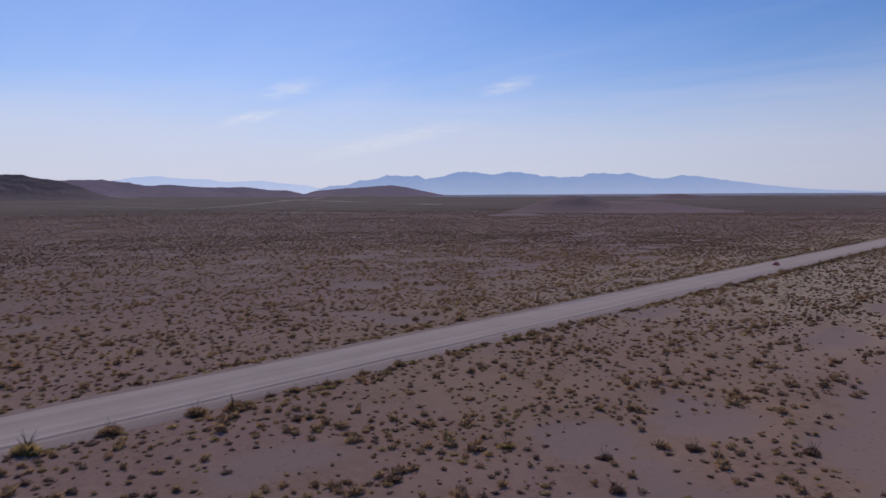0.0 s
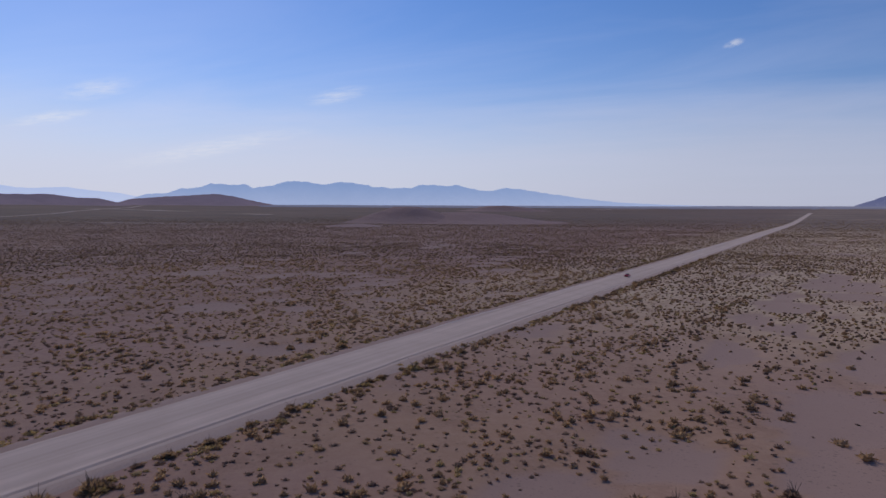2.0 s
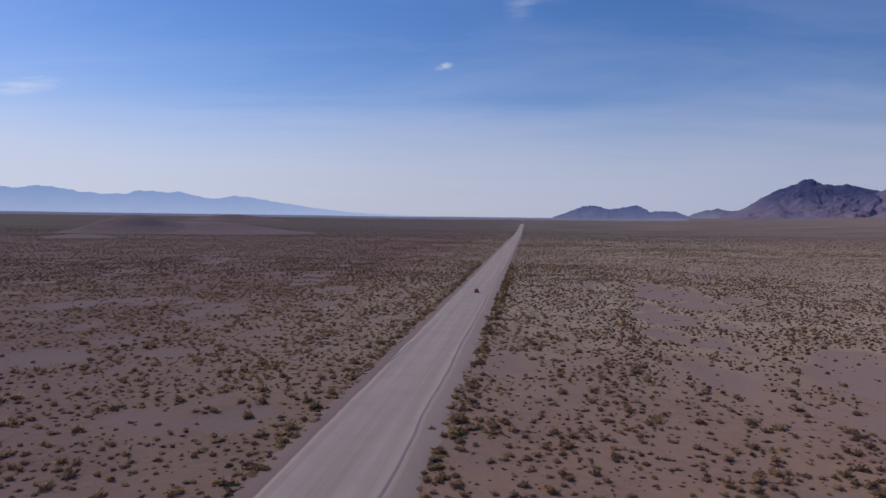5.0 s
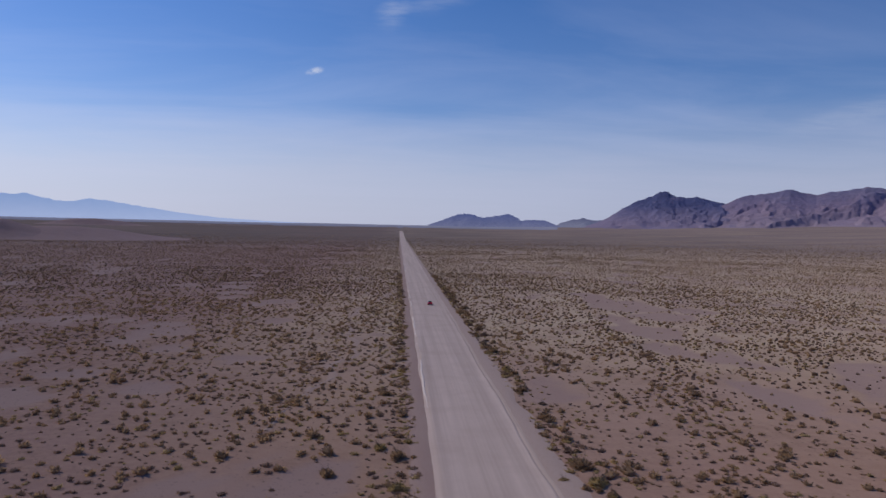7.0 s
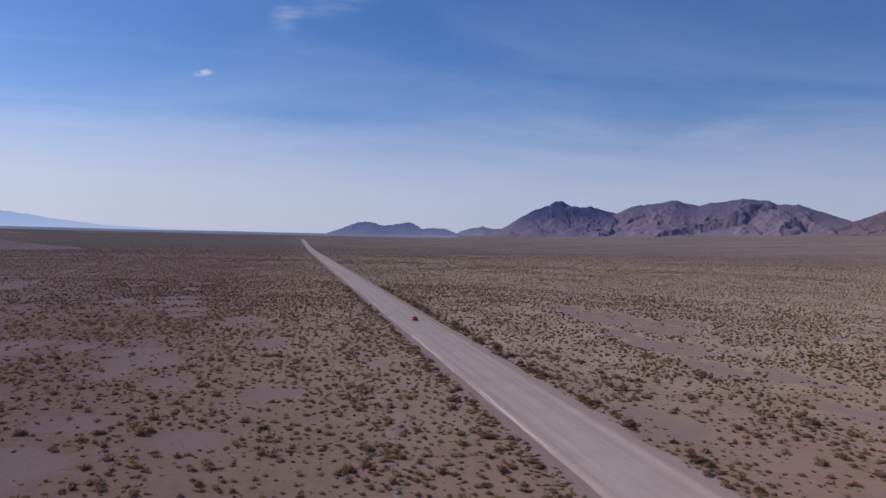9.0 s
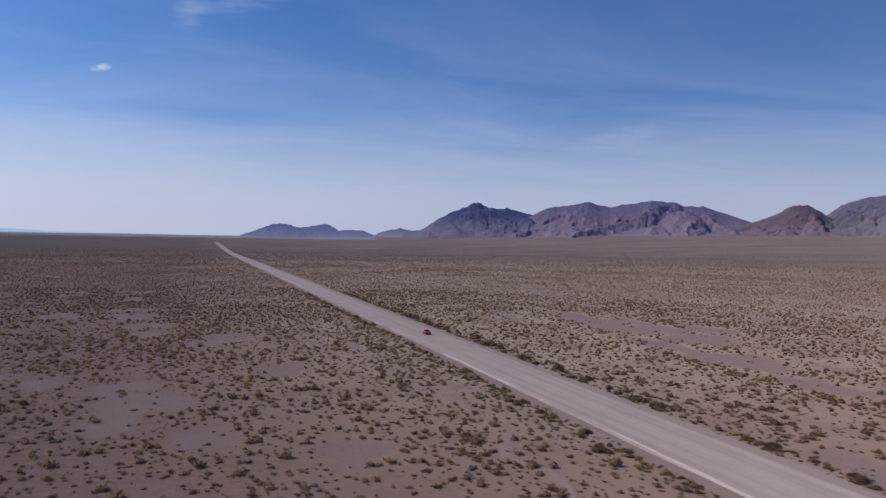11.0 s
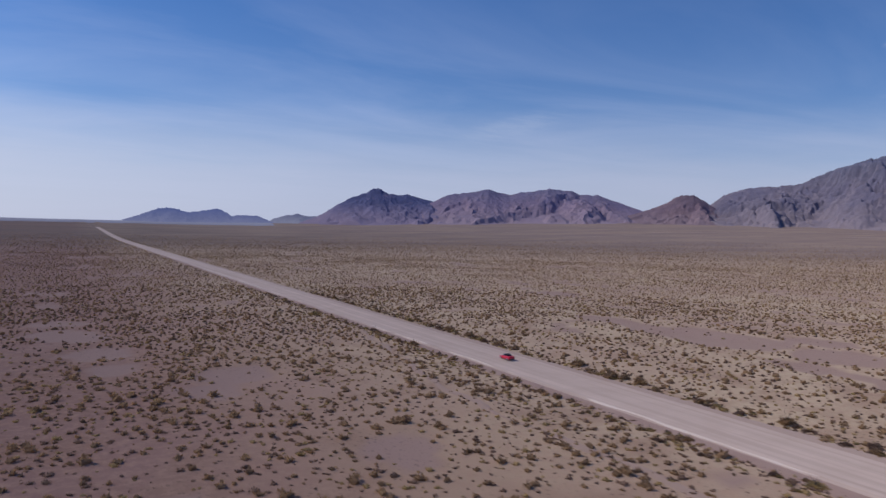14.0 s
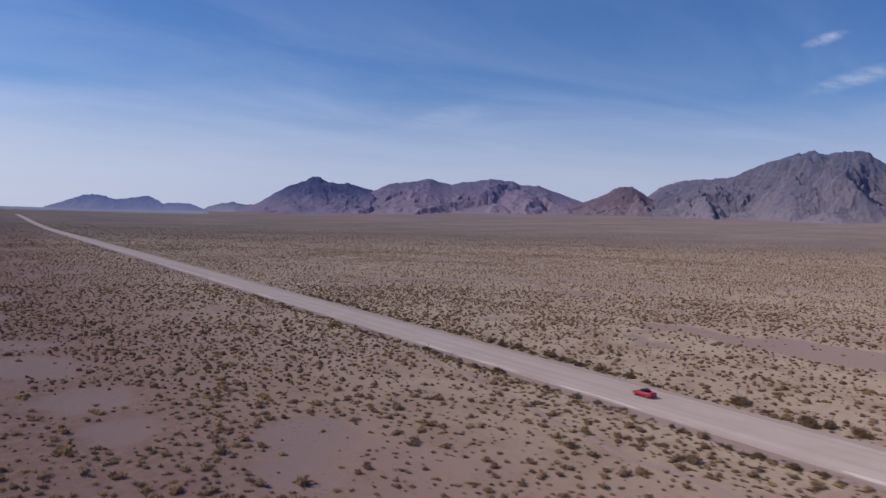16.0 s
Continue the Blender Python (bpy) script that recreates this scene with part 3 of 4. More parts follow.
# ---- mountains ----
def mountain(name, eye, profile, reach, mat, label, seed, spread=2.3, gully=0.42, cell=150.0, columns=300, rows=56, category="mountain", kind="", back=1.0, jag=0.065):
    """A range on an arc round a point: its crest by bearings and heights, its flanks broken into spurs and gullies."""
    prof = np.asarray(sorted(profile), float)
    az = np.linspace(prof[0, 0], prof[-1, 0], columns)
    crest = np.interp(az, prof[:, 0], prof[:, 1])
    arc = np.radians(az) * reach
    teeth = jag * (crest - crest.min()) * (fractal(arc / 30, arc * 0, seed, 4) - 0.5)
    ways = np.stack([-np.sin(np.radians(az)), np.cos(np.radians(az))], 1)
    width = spread * (0.55 * (crest - crest.min()) + 0.45 * (crest.max() - crest.min())) + 60
    width = np.convolve(np.pad(width, 12, mode="edge"), np.ones(25) / 25, "valid")
    width = width * (0.8 + 0.5 * fractal(arc / 320, arc * 0, seed + 6, 2))
    foot = np.asarray(eye) + ways * (reach - width)[:, None]
    low = land(foot[:, 0], foot[:, 1]) - 4.0
    tall = np.maximum(crest - low, 3.0)
    t = np.concatenate([np.linspace(0, 1, rows) ** 0.85, 1 + back * np.linspace(0.06, 1, 10)])
    A, Tt = np.meshgrid(arc, t, indexing="ij")
    wide = width[:, None]
    front = np.clip(Tt, 0, 1)
    down = (1 - front) * wide
    rugged = gully > 0.3
    rise = 0.2 * front + 0.2 * front ** 2 + 0.6 * front ** 3.5 if rugged else 0.30 * front + 0.70 * front ** 1.8
    bend = 0.55 * cell * (fractal(A / (0.7 * cell), down / (0.7 * cell), seed + 3, 5, 0.62) - 0.5)
    r = np.random.default_rng(seed)
    body, high = rise, (tall.mean() * 0.5 + tall * 0.5)[:, None]
    # spurs that come down from the crest aslant, each with a roof-shaped section, and lesser knolls before them
    for _ in range(int(abs(arc[-1] - arc[0]) / (0.36 * cell)) if rugged else 0):
        start, skew, fall = r.uniform(arc.min(), arc.max()), r.normal(0, 0.55), r.uniform(0.8, 1.7)
        reach_k, steep, first = r.uniform(0.5, 1.05), r.uniform(0.32, 0.6), r.uniform(0.0, 0.25)
        s = np.clip((1 - front) / reach_k, 0, 1)
        aside = np.abs(A - start - skew * down + 1.5 * bend)
        back_k = r.uniform(0.80, 1.0) * (1 - s ** fall) * step(-0.02, first + 0.02, 1 - front)
        body = np.maximum(body, back_k * (1 - 0.25 * s) - steep * aside / high)
    for _ in range(int(abs(arc[-1] - arc[0]) / (0.3 * cell)) if rugged else 0):
        start, far, size, steep = r.uniform(arc.min(), arc.max()), r.uniform(0.35, 0.85) * width.mean(), r.uniform(0.12, 0.34), r.uniform(0.3, 0.5)
        away = np.hypot(A - start + 1.3 * bend, 0.8 * (down - far) + 1.1 * bend)
        body = np.maximum(body, size - steep * away / high)
    cut = ridged((0.8 * A + 0.6 * down + bend) / (0.5 * cell), (0.8 * down - 0.6 * A - bend) / (0.7 * cell), seed + 9, 6, 0.6)
    mound = np.clip(5.2 * front ** 1.3 * (1 - front) ** 0.75, 0, 1.2)
    body = body + gully * 0.62 * (cut - 0.58) * mound
    body = np.clip(body, -0.02, 0.25 + 0.735 * np.sqrt(front))
    body = np.minimum(body, np.where(front < 1, 0.985, 1))
    over = np.clip(Tt - 1, 0, None)
    body = np.where(Tt > 1, 1 - 1.05 * over, body)
    z = low[:, None] + tall[:, None] * body + teeth[:, None] * np.clip(1 - 14.0 * np.abs(Tt - 1), 0, 1)
    dist = reach - wide * (1 - Tt)
    x = eye[0] + ways[:, 0:1] * dist
    y = eye[1] + ways[:, 1:2] * dist
    z = np.where(Tt == 0, land(x, y) - 6, z)
    v = np.stack([x, y, z], -1).reshape(-1, 3)
    return tagged(new(name, mesh_from(name, v, grid_faces(columns, len(t))[:, ::-1], mat)), label, category, kind=kind)


def build_mountains():
    e0, e2, e3, e11, e14 = (97, -69), (78, -64), (51, -61), (-75, 46), (-89, 101)
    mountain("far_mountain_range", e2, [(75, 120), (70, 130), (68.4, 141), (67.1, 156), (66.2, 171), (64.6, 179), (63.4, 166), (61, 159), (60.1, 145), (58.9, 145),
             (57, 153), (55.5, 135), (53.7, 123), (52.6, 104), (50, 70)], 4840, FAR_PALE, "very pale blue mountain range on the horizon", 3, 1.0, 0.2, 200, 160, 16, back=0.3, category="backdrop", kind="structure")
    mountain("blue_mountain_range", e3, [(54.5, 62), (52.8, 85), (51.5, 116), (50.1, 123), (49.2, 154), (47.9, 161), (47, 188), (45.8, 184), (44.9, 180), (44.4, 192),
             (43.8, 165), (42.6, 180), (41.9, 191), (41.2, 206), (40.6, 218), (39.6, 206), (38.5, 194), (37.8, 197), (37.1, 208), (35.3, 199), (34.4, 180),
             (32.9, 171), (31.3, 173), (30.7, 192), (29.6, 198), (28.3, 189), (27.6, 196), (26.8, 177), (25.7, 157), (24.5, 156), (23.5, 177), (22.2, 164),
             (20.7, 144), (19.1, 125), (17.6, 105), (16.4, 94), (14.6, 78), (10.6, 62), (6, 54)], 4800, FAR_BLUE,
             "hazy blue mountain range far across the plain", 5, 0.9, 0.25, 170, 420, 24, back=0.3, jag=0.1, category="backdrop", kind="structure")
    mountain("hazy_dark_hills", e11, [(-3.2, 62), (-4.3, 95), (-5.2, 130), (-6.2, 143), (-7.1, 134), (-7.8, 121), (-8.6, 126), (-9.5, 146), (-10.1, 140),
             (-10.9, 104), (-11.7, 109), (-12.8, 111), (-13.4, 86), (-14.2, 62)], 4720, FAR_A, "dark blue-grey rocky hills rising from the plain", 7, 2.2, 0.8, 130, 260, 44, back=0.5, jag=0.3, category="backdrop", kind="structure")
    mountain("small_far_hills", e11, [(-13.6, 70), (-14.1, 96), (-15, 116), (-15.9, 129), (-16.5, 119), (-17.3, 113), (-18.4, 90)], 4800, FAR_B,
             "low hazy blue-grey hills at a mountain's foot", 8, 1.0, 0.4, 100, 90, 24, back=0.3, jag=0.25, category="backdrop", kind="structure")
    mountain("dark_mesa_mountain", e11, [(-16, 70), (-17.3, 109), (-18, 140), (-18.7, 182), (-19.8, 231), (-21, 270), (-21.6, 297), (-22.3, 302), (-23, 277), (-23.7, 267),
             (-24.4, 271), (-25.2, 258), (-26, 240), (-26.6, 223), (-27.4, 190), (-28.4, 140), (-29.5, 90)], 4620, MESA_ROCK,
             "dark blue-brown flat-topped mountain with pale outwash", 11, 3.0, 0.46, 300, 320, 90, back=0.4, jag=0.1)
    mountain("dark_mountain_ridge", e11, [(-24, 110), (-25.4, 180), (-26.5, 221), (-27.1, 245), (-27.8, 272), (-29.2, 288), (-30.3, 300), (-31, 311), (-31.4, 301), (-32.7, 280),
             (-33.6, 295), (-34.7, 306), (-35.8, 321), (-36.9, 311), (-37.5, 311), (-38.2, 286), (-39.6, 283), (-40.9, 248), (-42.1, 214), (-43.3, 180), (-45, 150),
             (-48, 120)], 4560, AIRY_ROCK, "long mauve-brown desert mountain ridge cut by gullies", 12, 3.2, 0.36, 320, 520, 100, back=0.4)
    mountain("red_cone_mountain", e14, [(-41, 120), (-43.3, 168), (-44.2, 192), (-45.4, 234), (-46.4, 276), (-47.4, 279), (-47.9, 256), (-48.5, 226), (-49.3, 186),
             (-50.2, 150), (-51.4, 108), (-53, 70)], 4380, RED_ROCK, "reddish-brown cone-shaped desert mountain", 13, 2.6, 0.36, 220, 260, 64, back=0.6)
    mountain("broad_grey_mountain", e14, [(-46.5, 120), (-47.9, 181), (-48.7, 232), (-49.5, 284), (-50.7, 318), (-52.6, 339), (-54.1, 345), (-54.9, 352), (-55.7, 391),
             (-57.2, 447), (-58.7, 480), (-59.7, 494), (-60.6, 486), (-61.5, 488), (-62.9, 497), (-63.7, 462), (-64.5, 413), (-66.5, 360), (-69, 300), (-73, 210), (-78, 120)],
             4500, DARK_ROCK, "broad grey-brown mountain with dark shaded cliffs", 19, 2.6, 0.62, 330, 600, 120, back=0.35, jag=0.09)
    mountain("dark_hill", e0, [(82, 60), (79, 110), (76.5, 128), (74.7, 130), (73.4, 131), (72.4, 116), (71.3, 110), (69.9, 85), (68.8, 57), (68.1, 45), (67, 20)], 3300, HILL,
             "dark brown rounded desert hill", 23, 2.6, 0.2, 190, 160, 40, "hill")
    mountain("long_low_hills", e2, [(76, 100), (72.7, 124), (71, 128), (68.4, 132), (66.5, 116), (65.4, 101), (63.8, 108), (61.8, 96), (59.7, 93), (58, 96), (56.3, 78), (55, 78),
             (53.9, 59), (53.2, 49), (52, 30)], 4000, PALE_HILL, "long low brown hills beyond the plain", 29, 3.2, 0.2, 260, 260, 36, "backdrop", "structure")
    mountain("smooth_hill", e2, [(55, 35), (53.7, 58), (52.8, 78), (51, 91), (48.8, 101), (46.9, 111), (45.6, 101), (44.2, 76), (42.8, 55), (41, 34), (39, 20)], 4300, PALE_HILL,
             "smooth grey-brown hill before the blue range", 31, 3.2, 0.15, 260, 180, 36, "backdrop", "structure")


def rise(name, x, y, rx, ry, high, turn, label, seed):
    """A low swell of bare ground with an uneven rim."""
    a = np.linspace(0, 2 * math.pi, 73)
    q = np.linspace(0, 1, 18)
    A, Q = np.meshgrid(a, q, indexing="ij")
    rim = 0.85 + 0.3 * fractal(np.cos(A) * 1.5 + 9, np.sin(A) * 1.5 + 9, seed, 3)
    u, v = rx * Q * rim * np.cos(A), ry * Q * rim * np.sin(A)
    c, s = math.cos(radians(turn)), math.sin(radians(turn))
    px, py = x + u * c - v * s, y + u * s + v * c
    z = land(px, py) - 0.5 + high * (1 - step(0, 1, Q)) * (0.75 + 0.5 * fractal(px / (0.3 * rx), py / (0.3 * rx), seed + 4))
    vs = np.stack([px, py, z], -1).reshape(-1, 3)
    return tagged(new(name, mesh_from(name, vs, grid_faces(73, 18)[:, ::-1], PINK_SOIL)), label, "hill")


build_ground()
build_road()
build_rill()
build_distant_plain()
rise("bare_rise", -635, 1308, 260, 210, 22.0, 28, "low bare pinkish rise on the scrub plain", 3)
rise("knoll", -712, 1205, 150, 120, 35.0, 28, "small pinkish knoll beside a bare rise", 5)
rise("pale_rise", -590, 850, 62, 95, 4.5, 30, "low pale rise among desert scrub", 7)
rise("flat_hill", -1230, 2870, 230, 130, 27.0, 20, "flat dark hill beyond the plain", 9)
build_mountains()
ribbon("far_track", [(-2300, 640), (-1900, 800), (-1650, 830), (-1900, 1180), (-2200, 1480), (-2750, 2080), (-3150, 2500)], 8.0, TRACK_DIRT, "thin pale dirt track across the far plain", "track")
for pts, half in (([(-3250, 1300), (-3120, 1370)], 26), ([(-2500, 1680), (-2150, 1760), (-1980, 1800)], 20), ([(-1700, 1650), (-1480, 1640)], 16),
                  ([(-1000, 3450), (-860, 3520), (-740, 3540)], 26), ([(-1150, 720), (-980, 800), (-860, 870)], 8)):
    ribbon("clay_pan", pts, half, PALE_CLAY, "pale dry clay pan on the plain", "clay pan")

for pts, half in (([(1500, 1900), (1750, 1750), (1950, 1640)], 9), ([(2080, 1520), (2300, 1330)], 11), ([(1050, 2320), (1400, 2250)], 8), ([(2300, 1800), (2480, 1600)], 10),
                  ([(1750, 2050), (1900, 1980), (2050, 1850)], 8), ([(700, 2600), (900, 2560)], 9), ([(2450, 1150), (2560, 980)], 9), ([(1250, 1850), (1420, 1760)], 6)):
    ribbon("outwash_streak", pts, half, PALE_WASH, "thin pale streak of gravel outwash on the plain", "outwash")


# ---- plants ----
def shrub_shape(kind, sprays, seed, core=5, slim=0.1):
    """A low plant of unit width: a small dark heart under a loose plume of fine pointed sprays, as vertices and triangles."""
    r = np.random.default_rng(seed)
    top = {"creosote": 0.47, "burrobush": 0.36, "grass": 0.36}[kind]
    lean = r.normal(0, 0.08, 2)
    lump = lambda a: 1 + 0.22 * math.sin(2 * a + seed) + 0.16 * math.sin(3 * a + 2.3 * seed)
    verts, tris = [], []
    for h, wide in ((-0.05, 0.24), (0.34, 0.27)):
        for k in range(core):
            a = (k + r.uniform(-0.25, 0.25) + 0.5 * (h > 0.3)) * 2 * math.pi / core
            q = wide * lump(a) * r.uniform(0.8, 1.2)
            verts.append(np.array([q * math.cos(a) + lean[0] * h, q * math.sin(a) + lean[1] * h, top * h * r.uniform(0.8, 1.2)]))
    for k in range(core):
        j = (k + 1) % core
        tris += [(k, j, core + k), (j, core + j, core + k)]
    verts.append(np.array([lean[0], lean[1], top * 0.62]))
    tris += [(core + k, core + (k + 1) % core, 2 * core) for k in range(core)]
    for _ in range(sprays):
        a, e = r.uniform(0, 2 * math.pi), math.asin(r.uniform(0.0, 0.97))
        out = np.array([math.cos(a) * math.cos(e) * 0.52 * lump(a), math.sin(a) * math.cos(e) * 0.52 * lump(a), top * (0.08 + math.sin(e))])
        tip = out * r.uniform(0.74, 1.0) + np.array([lean[0], lean[1], 0]) * out[2] / top
        foot = tip * r.uniform(0.35, 0.66)
        foot[2] *= 0.8
        side = np.cross(tip - foot, r.normal(size=3))
        side *= slim * r.uniform(0.7, 1.3) / np.linalg.norm(side)
        k = len(verts)
        belly = foot + (tip - foot) * 0.45
        verts += [foot, belly - side, belly + side, tip]
        tris += [(k, k + 1, k + 2), (k + 1, k + 3, k + 2)]
    v = np.array(verts)
    v[:, 2] = np.maximum(v[:, 2], -0.03)
    return v, np.array(tris)


def mound_shape(seed, sides, tall=0.56):
    """A plant seen from afar: a lumpy low dome of a few facets, with or without a waist."""
    r = np.random.default_rng(seed)
    a = np.arange(sides) * 2 * math.pi / sides + r.uniform(0, 1)
    base = np.stack([0.46 * np.cos(a) * r.uniform(0.7, 1.25, sides), 0.46 * np.sin(a) * r.uniform(0.7, 1.25, sides), np.full(sides, -0.03)], 1)
    tip = [[r.normal(0, 0.1), r.normal(0, 0.1), tall]]
    if sides < 4:
        return np.vstack([base * [1.1, 1.1, 1], tip]), np.array([(i, (i + 1) % sides, sides) for i in range(sides)])
    mid = base * [0.95, 0.95, 1] + [0, 0, 0.62 * tall]
    mid[:, 2] += r.uniform(-0.12, 0.12, sides)
    v = np.vstack([base, mid, tip])
    f = []
    for i in range(sides):
        j = (i + 1) % sides
        f += [(i, j, sides + j), (i, sides + j, sides + i), (sides + i, sides + j, 2 * sides)]
    return v, np.array(f)


def planted(places, widths, shapes, seed):
    """Vertices and triangles of many plants: each place takes one of the shapes, turned and sized."""
    r = np.random.default_rng(seed)
    pick, turn, tall = r.integers(0, len(shapes), len(places)), r.uniform(0, 2 * math.pi, len(places)), r.uniform(0.75, 1.2, len(places))
    all_v, all_f, base = [], [], 0
    for k, (v, f) in enumerate(shapes):
        sel = np.nonzero(pick == k)[0]
        if not len(sel):
            continue
        c, s = np.cos(turn[sel]), np.sin(turn[sel])
        w, p = widths[sel], places[sel]
        x = (v[None, :, 0] * c[:, None] - v[None, :, 1] * s[:, None]) * w[:, None] + p[:, 0:1]
        y = (v[None, :, 0] * s[:, None] + v[None, :, 1] * c[:, None]) * w[:, None] + p[:, 1:2]
        z = v[None, :, 2] * (w * tall[sel])[:, None] + p[:, 2:3]
        all_v.append(np.stack([x, y, z], -1).reshape(-1, 3))
        all_f.append((f[None] + (np.arange(len(sel)) * len(v))[:, None, None]).reshape(-1, 3) + base)
        base += len(sel) * len(v)
    return np.concatenate(all_v), np.concatenate(all_f)


def in_sight(x, y):
    """The stretch of land that the flight looks over."""
    east = np.minimum(0.8 * x - 95, 0.44 * x + 120)
    west = -75 + 0.24 * np.maximum(-x, 0)
    return np.where(x > 0, np.maximum(east, -75), west) < y


def scatter(box, cell, lo, hi, seed):
    """Places at uneven but fairly regular spacing, as desert shrubs keep."""
    r = np.random.default_rng(seed)
    gx, gy = np.meshgrid(np.arange(box[0], box[1], cell), np.arange(box[2], box[3], cell), indexing="ij")
    x, y = (g.ravel() + r.uniform(-0.62, 0.62, g.size) * cell for g in (gx, gy))
    d = to_path(x, y)
    keep = (d >= lo) & (d < hi) & in_sight(x, y)
    x, y = x[keep], y[keep]
    thin = 1 - 0.85 * step(1000, 2000, to_path(x, y))
    keep = r.uniform(0, 1, len(x)) < cover(x, y) * thin
    x, y = x[keep], y[keep]
    return np.stack([x, y, land(x, y)], 1)


def sizes(n, r, mean, spread, lo, hi):
    return np.clip(np.exp(r.normal(math.log(mean), spread, n)), lo, hi)


NEAR, MID, OUT, FAR = 128.0, 330.0, 760.0, 2000.0
KINDS = (("creosote_scrub", "creosote", CREOSOTE, 0.30, 1.30, 0.36, 0.5, 2.8, "olive-green creosote bushes scattered over the sand"),
         ("burrobush_scrub", "burrobush", BURROBUSH, 0.50, 0.76, 0.42, 0.3, 1.8, "low grey-brown burrobushes scattered over the sand"),
         ("bunchgrass", "grass", GRASS, 0.20, 0.86, 0.4, 0.35, 1.8, "tufts of dry yellow-green bunchgrass on the sand"))


def build_scrub():
    r = np.random.default_rng(3)
    bands = ((scatter((-420, 420, -90, 480), SPACING * 0.86, 0, NEAR, 1), 0),
             (scatter((-600, 620, -90, 620), SPACING * 0.84, NEAR, MID, 2), 1),
             (scatter((-950, 980, -90, 1050), SPACING * 0.96, MID, OUT, 4), 2),
             (scatter((-2100, 2150, -90, 2150), SPACING * 1.9, OUT, FAR, 5), 3))
    # the thicker growth that the road's run-off feeds
    verge = np.concatenate([scatter((-14, -8, -70, 420), 1.15, 0, 420, 8), scatter((9, 14.5, -70, 420), 1.15, 0, 420, 9)])
    gap = np.abs(np.abs(verge[:, 0]) - np.where(verge[:, 0] < 0, 10.2, 11.4))
    clump = step(0.36, 0.6, fractal(verge[:, 0] / 6, verge[:, 1] / 7, 83, 2))
    thick = np.where(verge[:, 0] < 0, 0.45 + 0.75 * clump, 0.9 * clump)
    verge = verge[r.uniform(0, 1, len(verge)) < thick * (1 - step(0.8, 2.4, gap))]
    # thickets along the old run-off lines
    thicket = []
    for line in CROWDED:
        for (ax, ay), (bx, by) in zip(line[:-1], line[1:]):
            k = r.uniform(0, 1, int(1.25 * math.hypot(bx - ax, by - ay)))
            x, y = ax + k * (bx - ax) + r.normal(0, 1.7, len(k)), ay + k * (by - ay) + r.normal(0, 1.7, len(k))
            keep = fractal(x / 6, y / 6, 89, 2) > 0.42
            thicket.append(np.stack([x, y, land(x, y)], 1)[keep])
    bands = ((np.concatenate([bands[0][0], verge] + thicket), 0),) + bands[1:]
    for n, (name, kind, mat, share, mean, spread, lo, hi, label) in enumerate(KINDS):
        fine = [shrub_shape(kind, (34, 18, 24)[n], 100 * n + s, 5, (0.050, 0.060, 0.050)[n]) for s in range(9)]
        rough = [mound_shape(300 + 50 * n + s, 4, 0.46) for s in range(8)]
        bits_v, bits_f, base = [], [], 0
        for places, band in bands:
            draw = lattice(np.floor(places[:, 0] * 10), np.floor(places[:, 1] * 10), 5)
            draw = np.where(np.abs(np.abs(places[:, 0]) - 10.5) < 2.5, draw ** 0.45, draw)
            mine = places[(draw >= sum(k[3] for k in KINDS[:n])) & (draw < sum(k[3] for k in KINDS[:n + 1]))]
            w = sizes(len(mine), r, mean * (1.0, 0.77, 0.69, 0.95)[band], spread, lo, hi * (1, 0.62, 0.62, 1.1)[band])
            v, f = planted(mine, w, fine if band == 0 else rough if band == 1 else [mound_shape(70 * n + s, 3, 0.56) for s in range(6)], 60 + n)
            bits_v.append(v)
            bits_f.append(f + base)
            base += len(v)
        v, f = np.concatenate(bits_v), np.concatenate(bits_f)
        tagged(new(name, mesh_from(name, v, f, mat, False)), label, "desert scrub", kind="stuff")


def part(name, me, parent, label=""):
    ob = new(name, me)
    ob.parent = parent
    return tagged(ob, label)


def stem_mesh(seed):
    """A handful of bent, tapering stems that rise from one root."""
    r = np.random.default_rng(seed)
    bm = bmesh.new()
    root = [bm.verts.new((0.03 * math.cos(k * 2.094), 0.03 * math.sin(k * 2.094), -0.05)) for k in range(3)]
    for _ in range(7):
        a, out, high = r.uniform(0, 2 * math.pi), r.uniform(0.15, 0.42), r.uniform(0.35, 0.72)
        knots = [Vector((0, 0, -0.05)), Vector((out * 0.4 * math.cos(a), out * 0.4 * math.sin(a), high * 0.5)), Vector((out * math.cos(a + 0.2), out * math.sin(a + 0.2), high))]
        rings = [root]
        for p, w in zip(knots[1:], (0.014, 0.005)):
            rings.append([bm.verts.new(p + Vector((w * math.cos(k * 2.094), w * math.sin(k * 2.094), 0))) for k in range(3)])
        for lo, hi in zip(rings[:-1], rings[1:]):
            for k in range(3):
                bm.faces.new((lo[k], lo[(k + 1) % 3], hi[(k + 1) % 3], hi[k]))
    me = bpy.data.meshes.new("stem")
    bm.to_mesh(me)
    bm.free()
    me.materials.append(STEM)
    return me


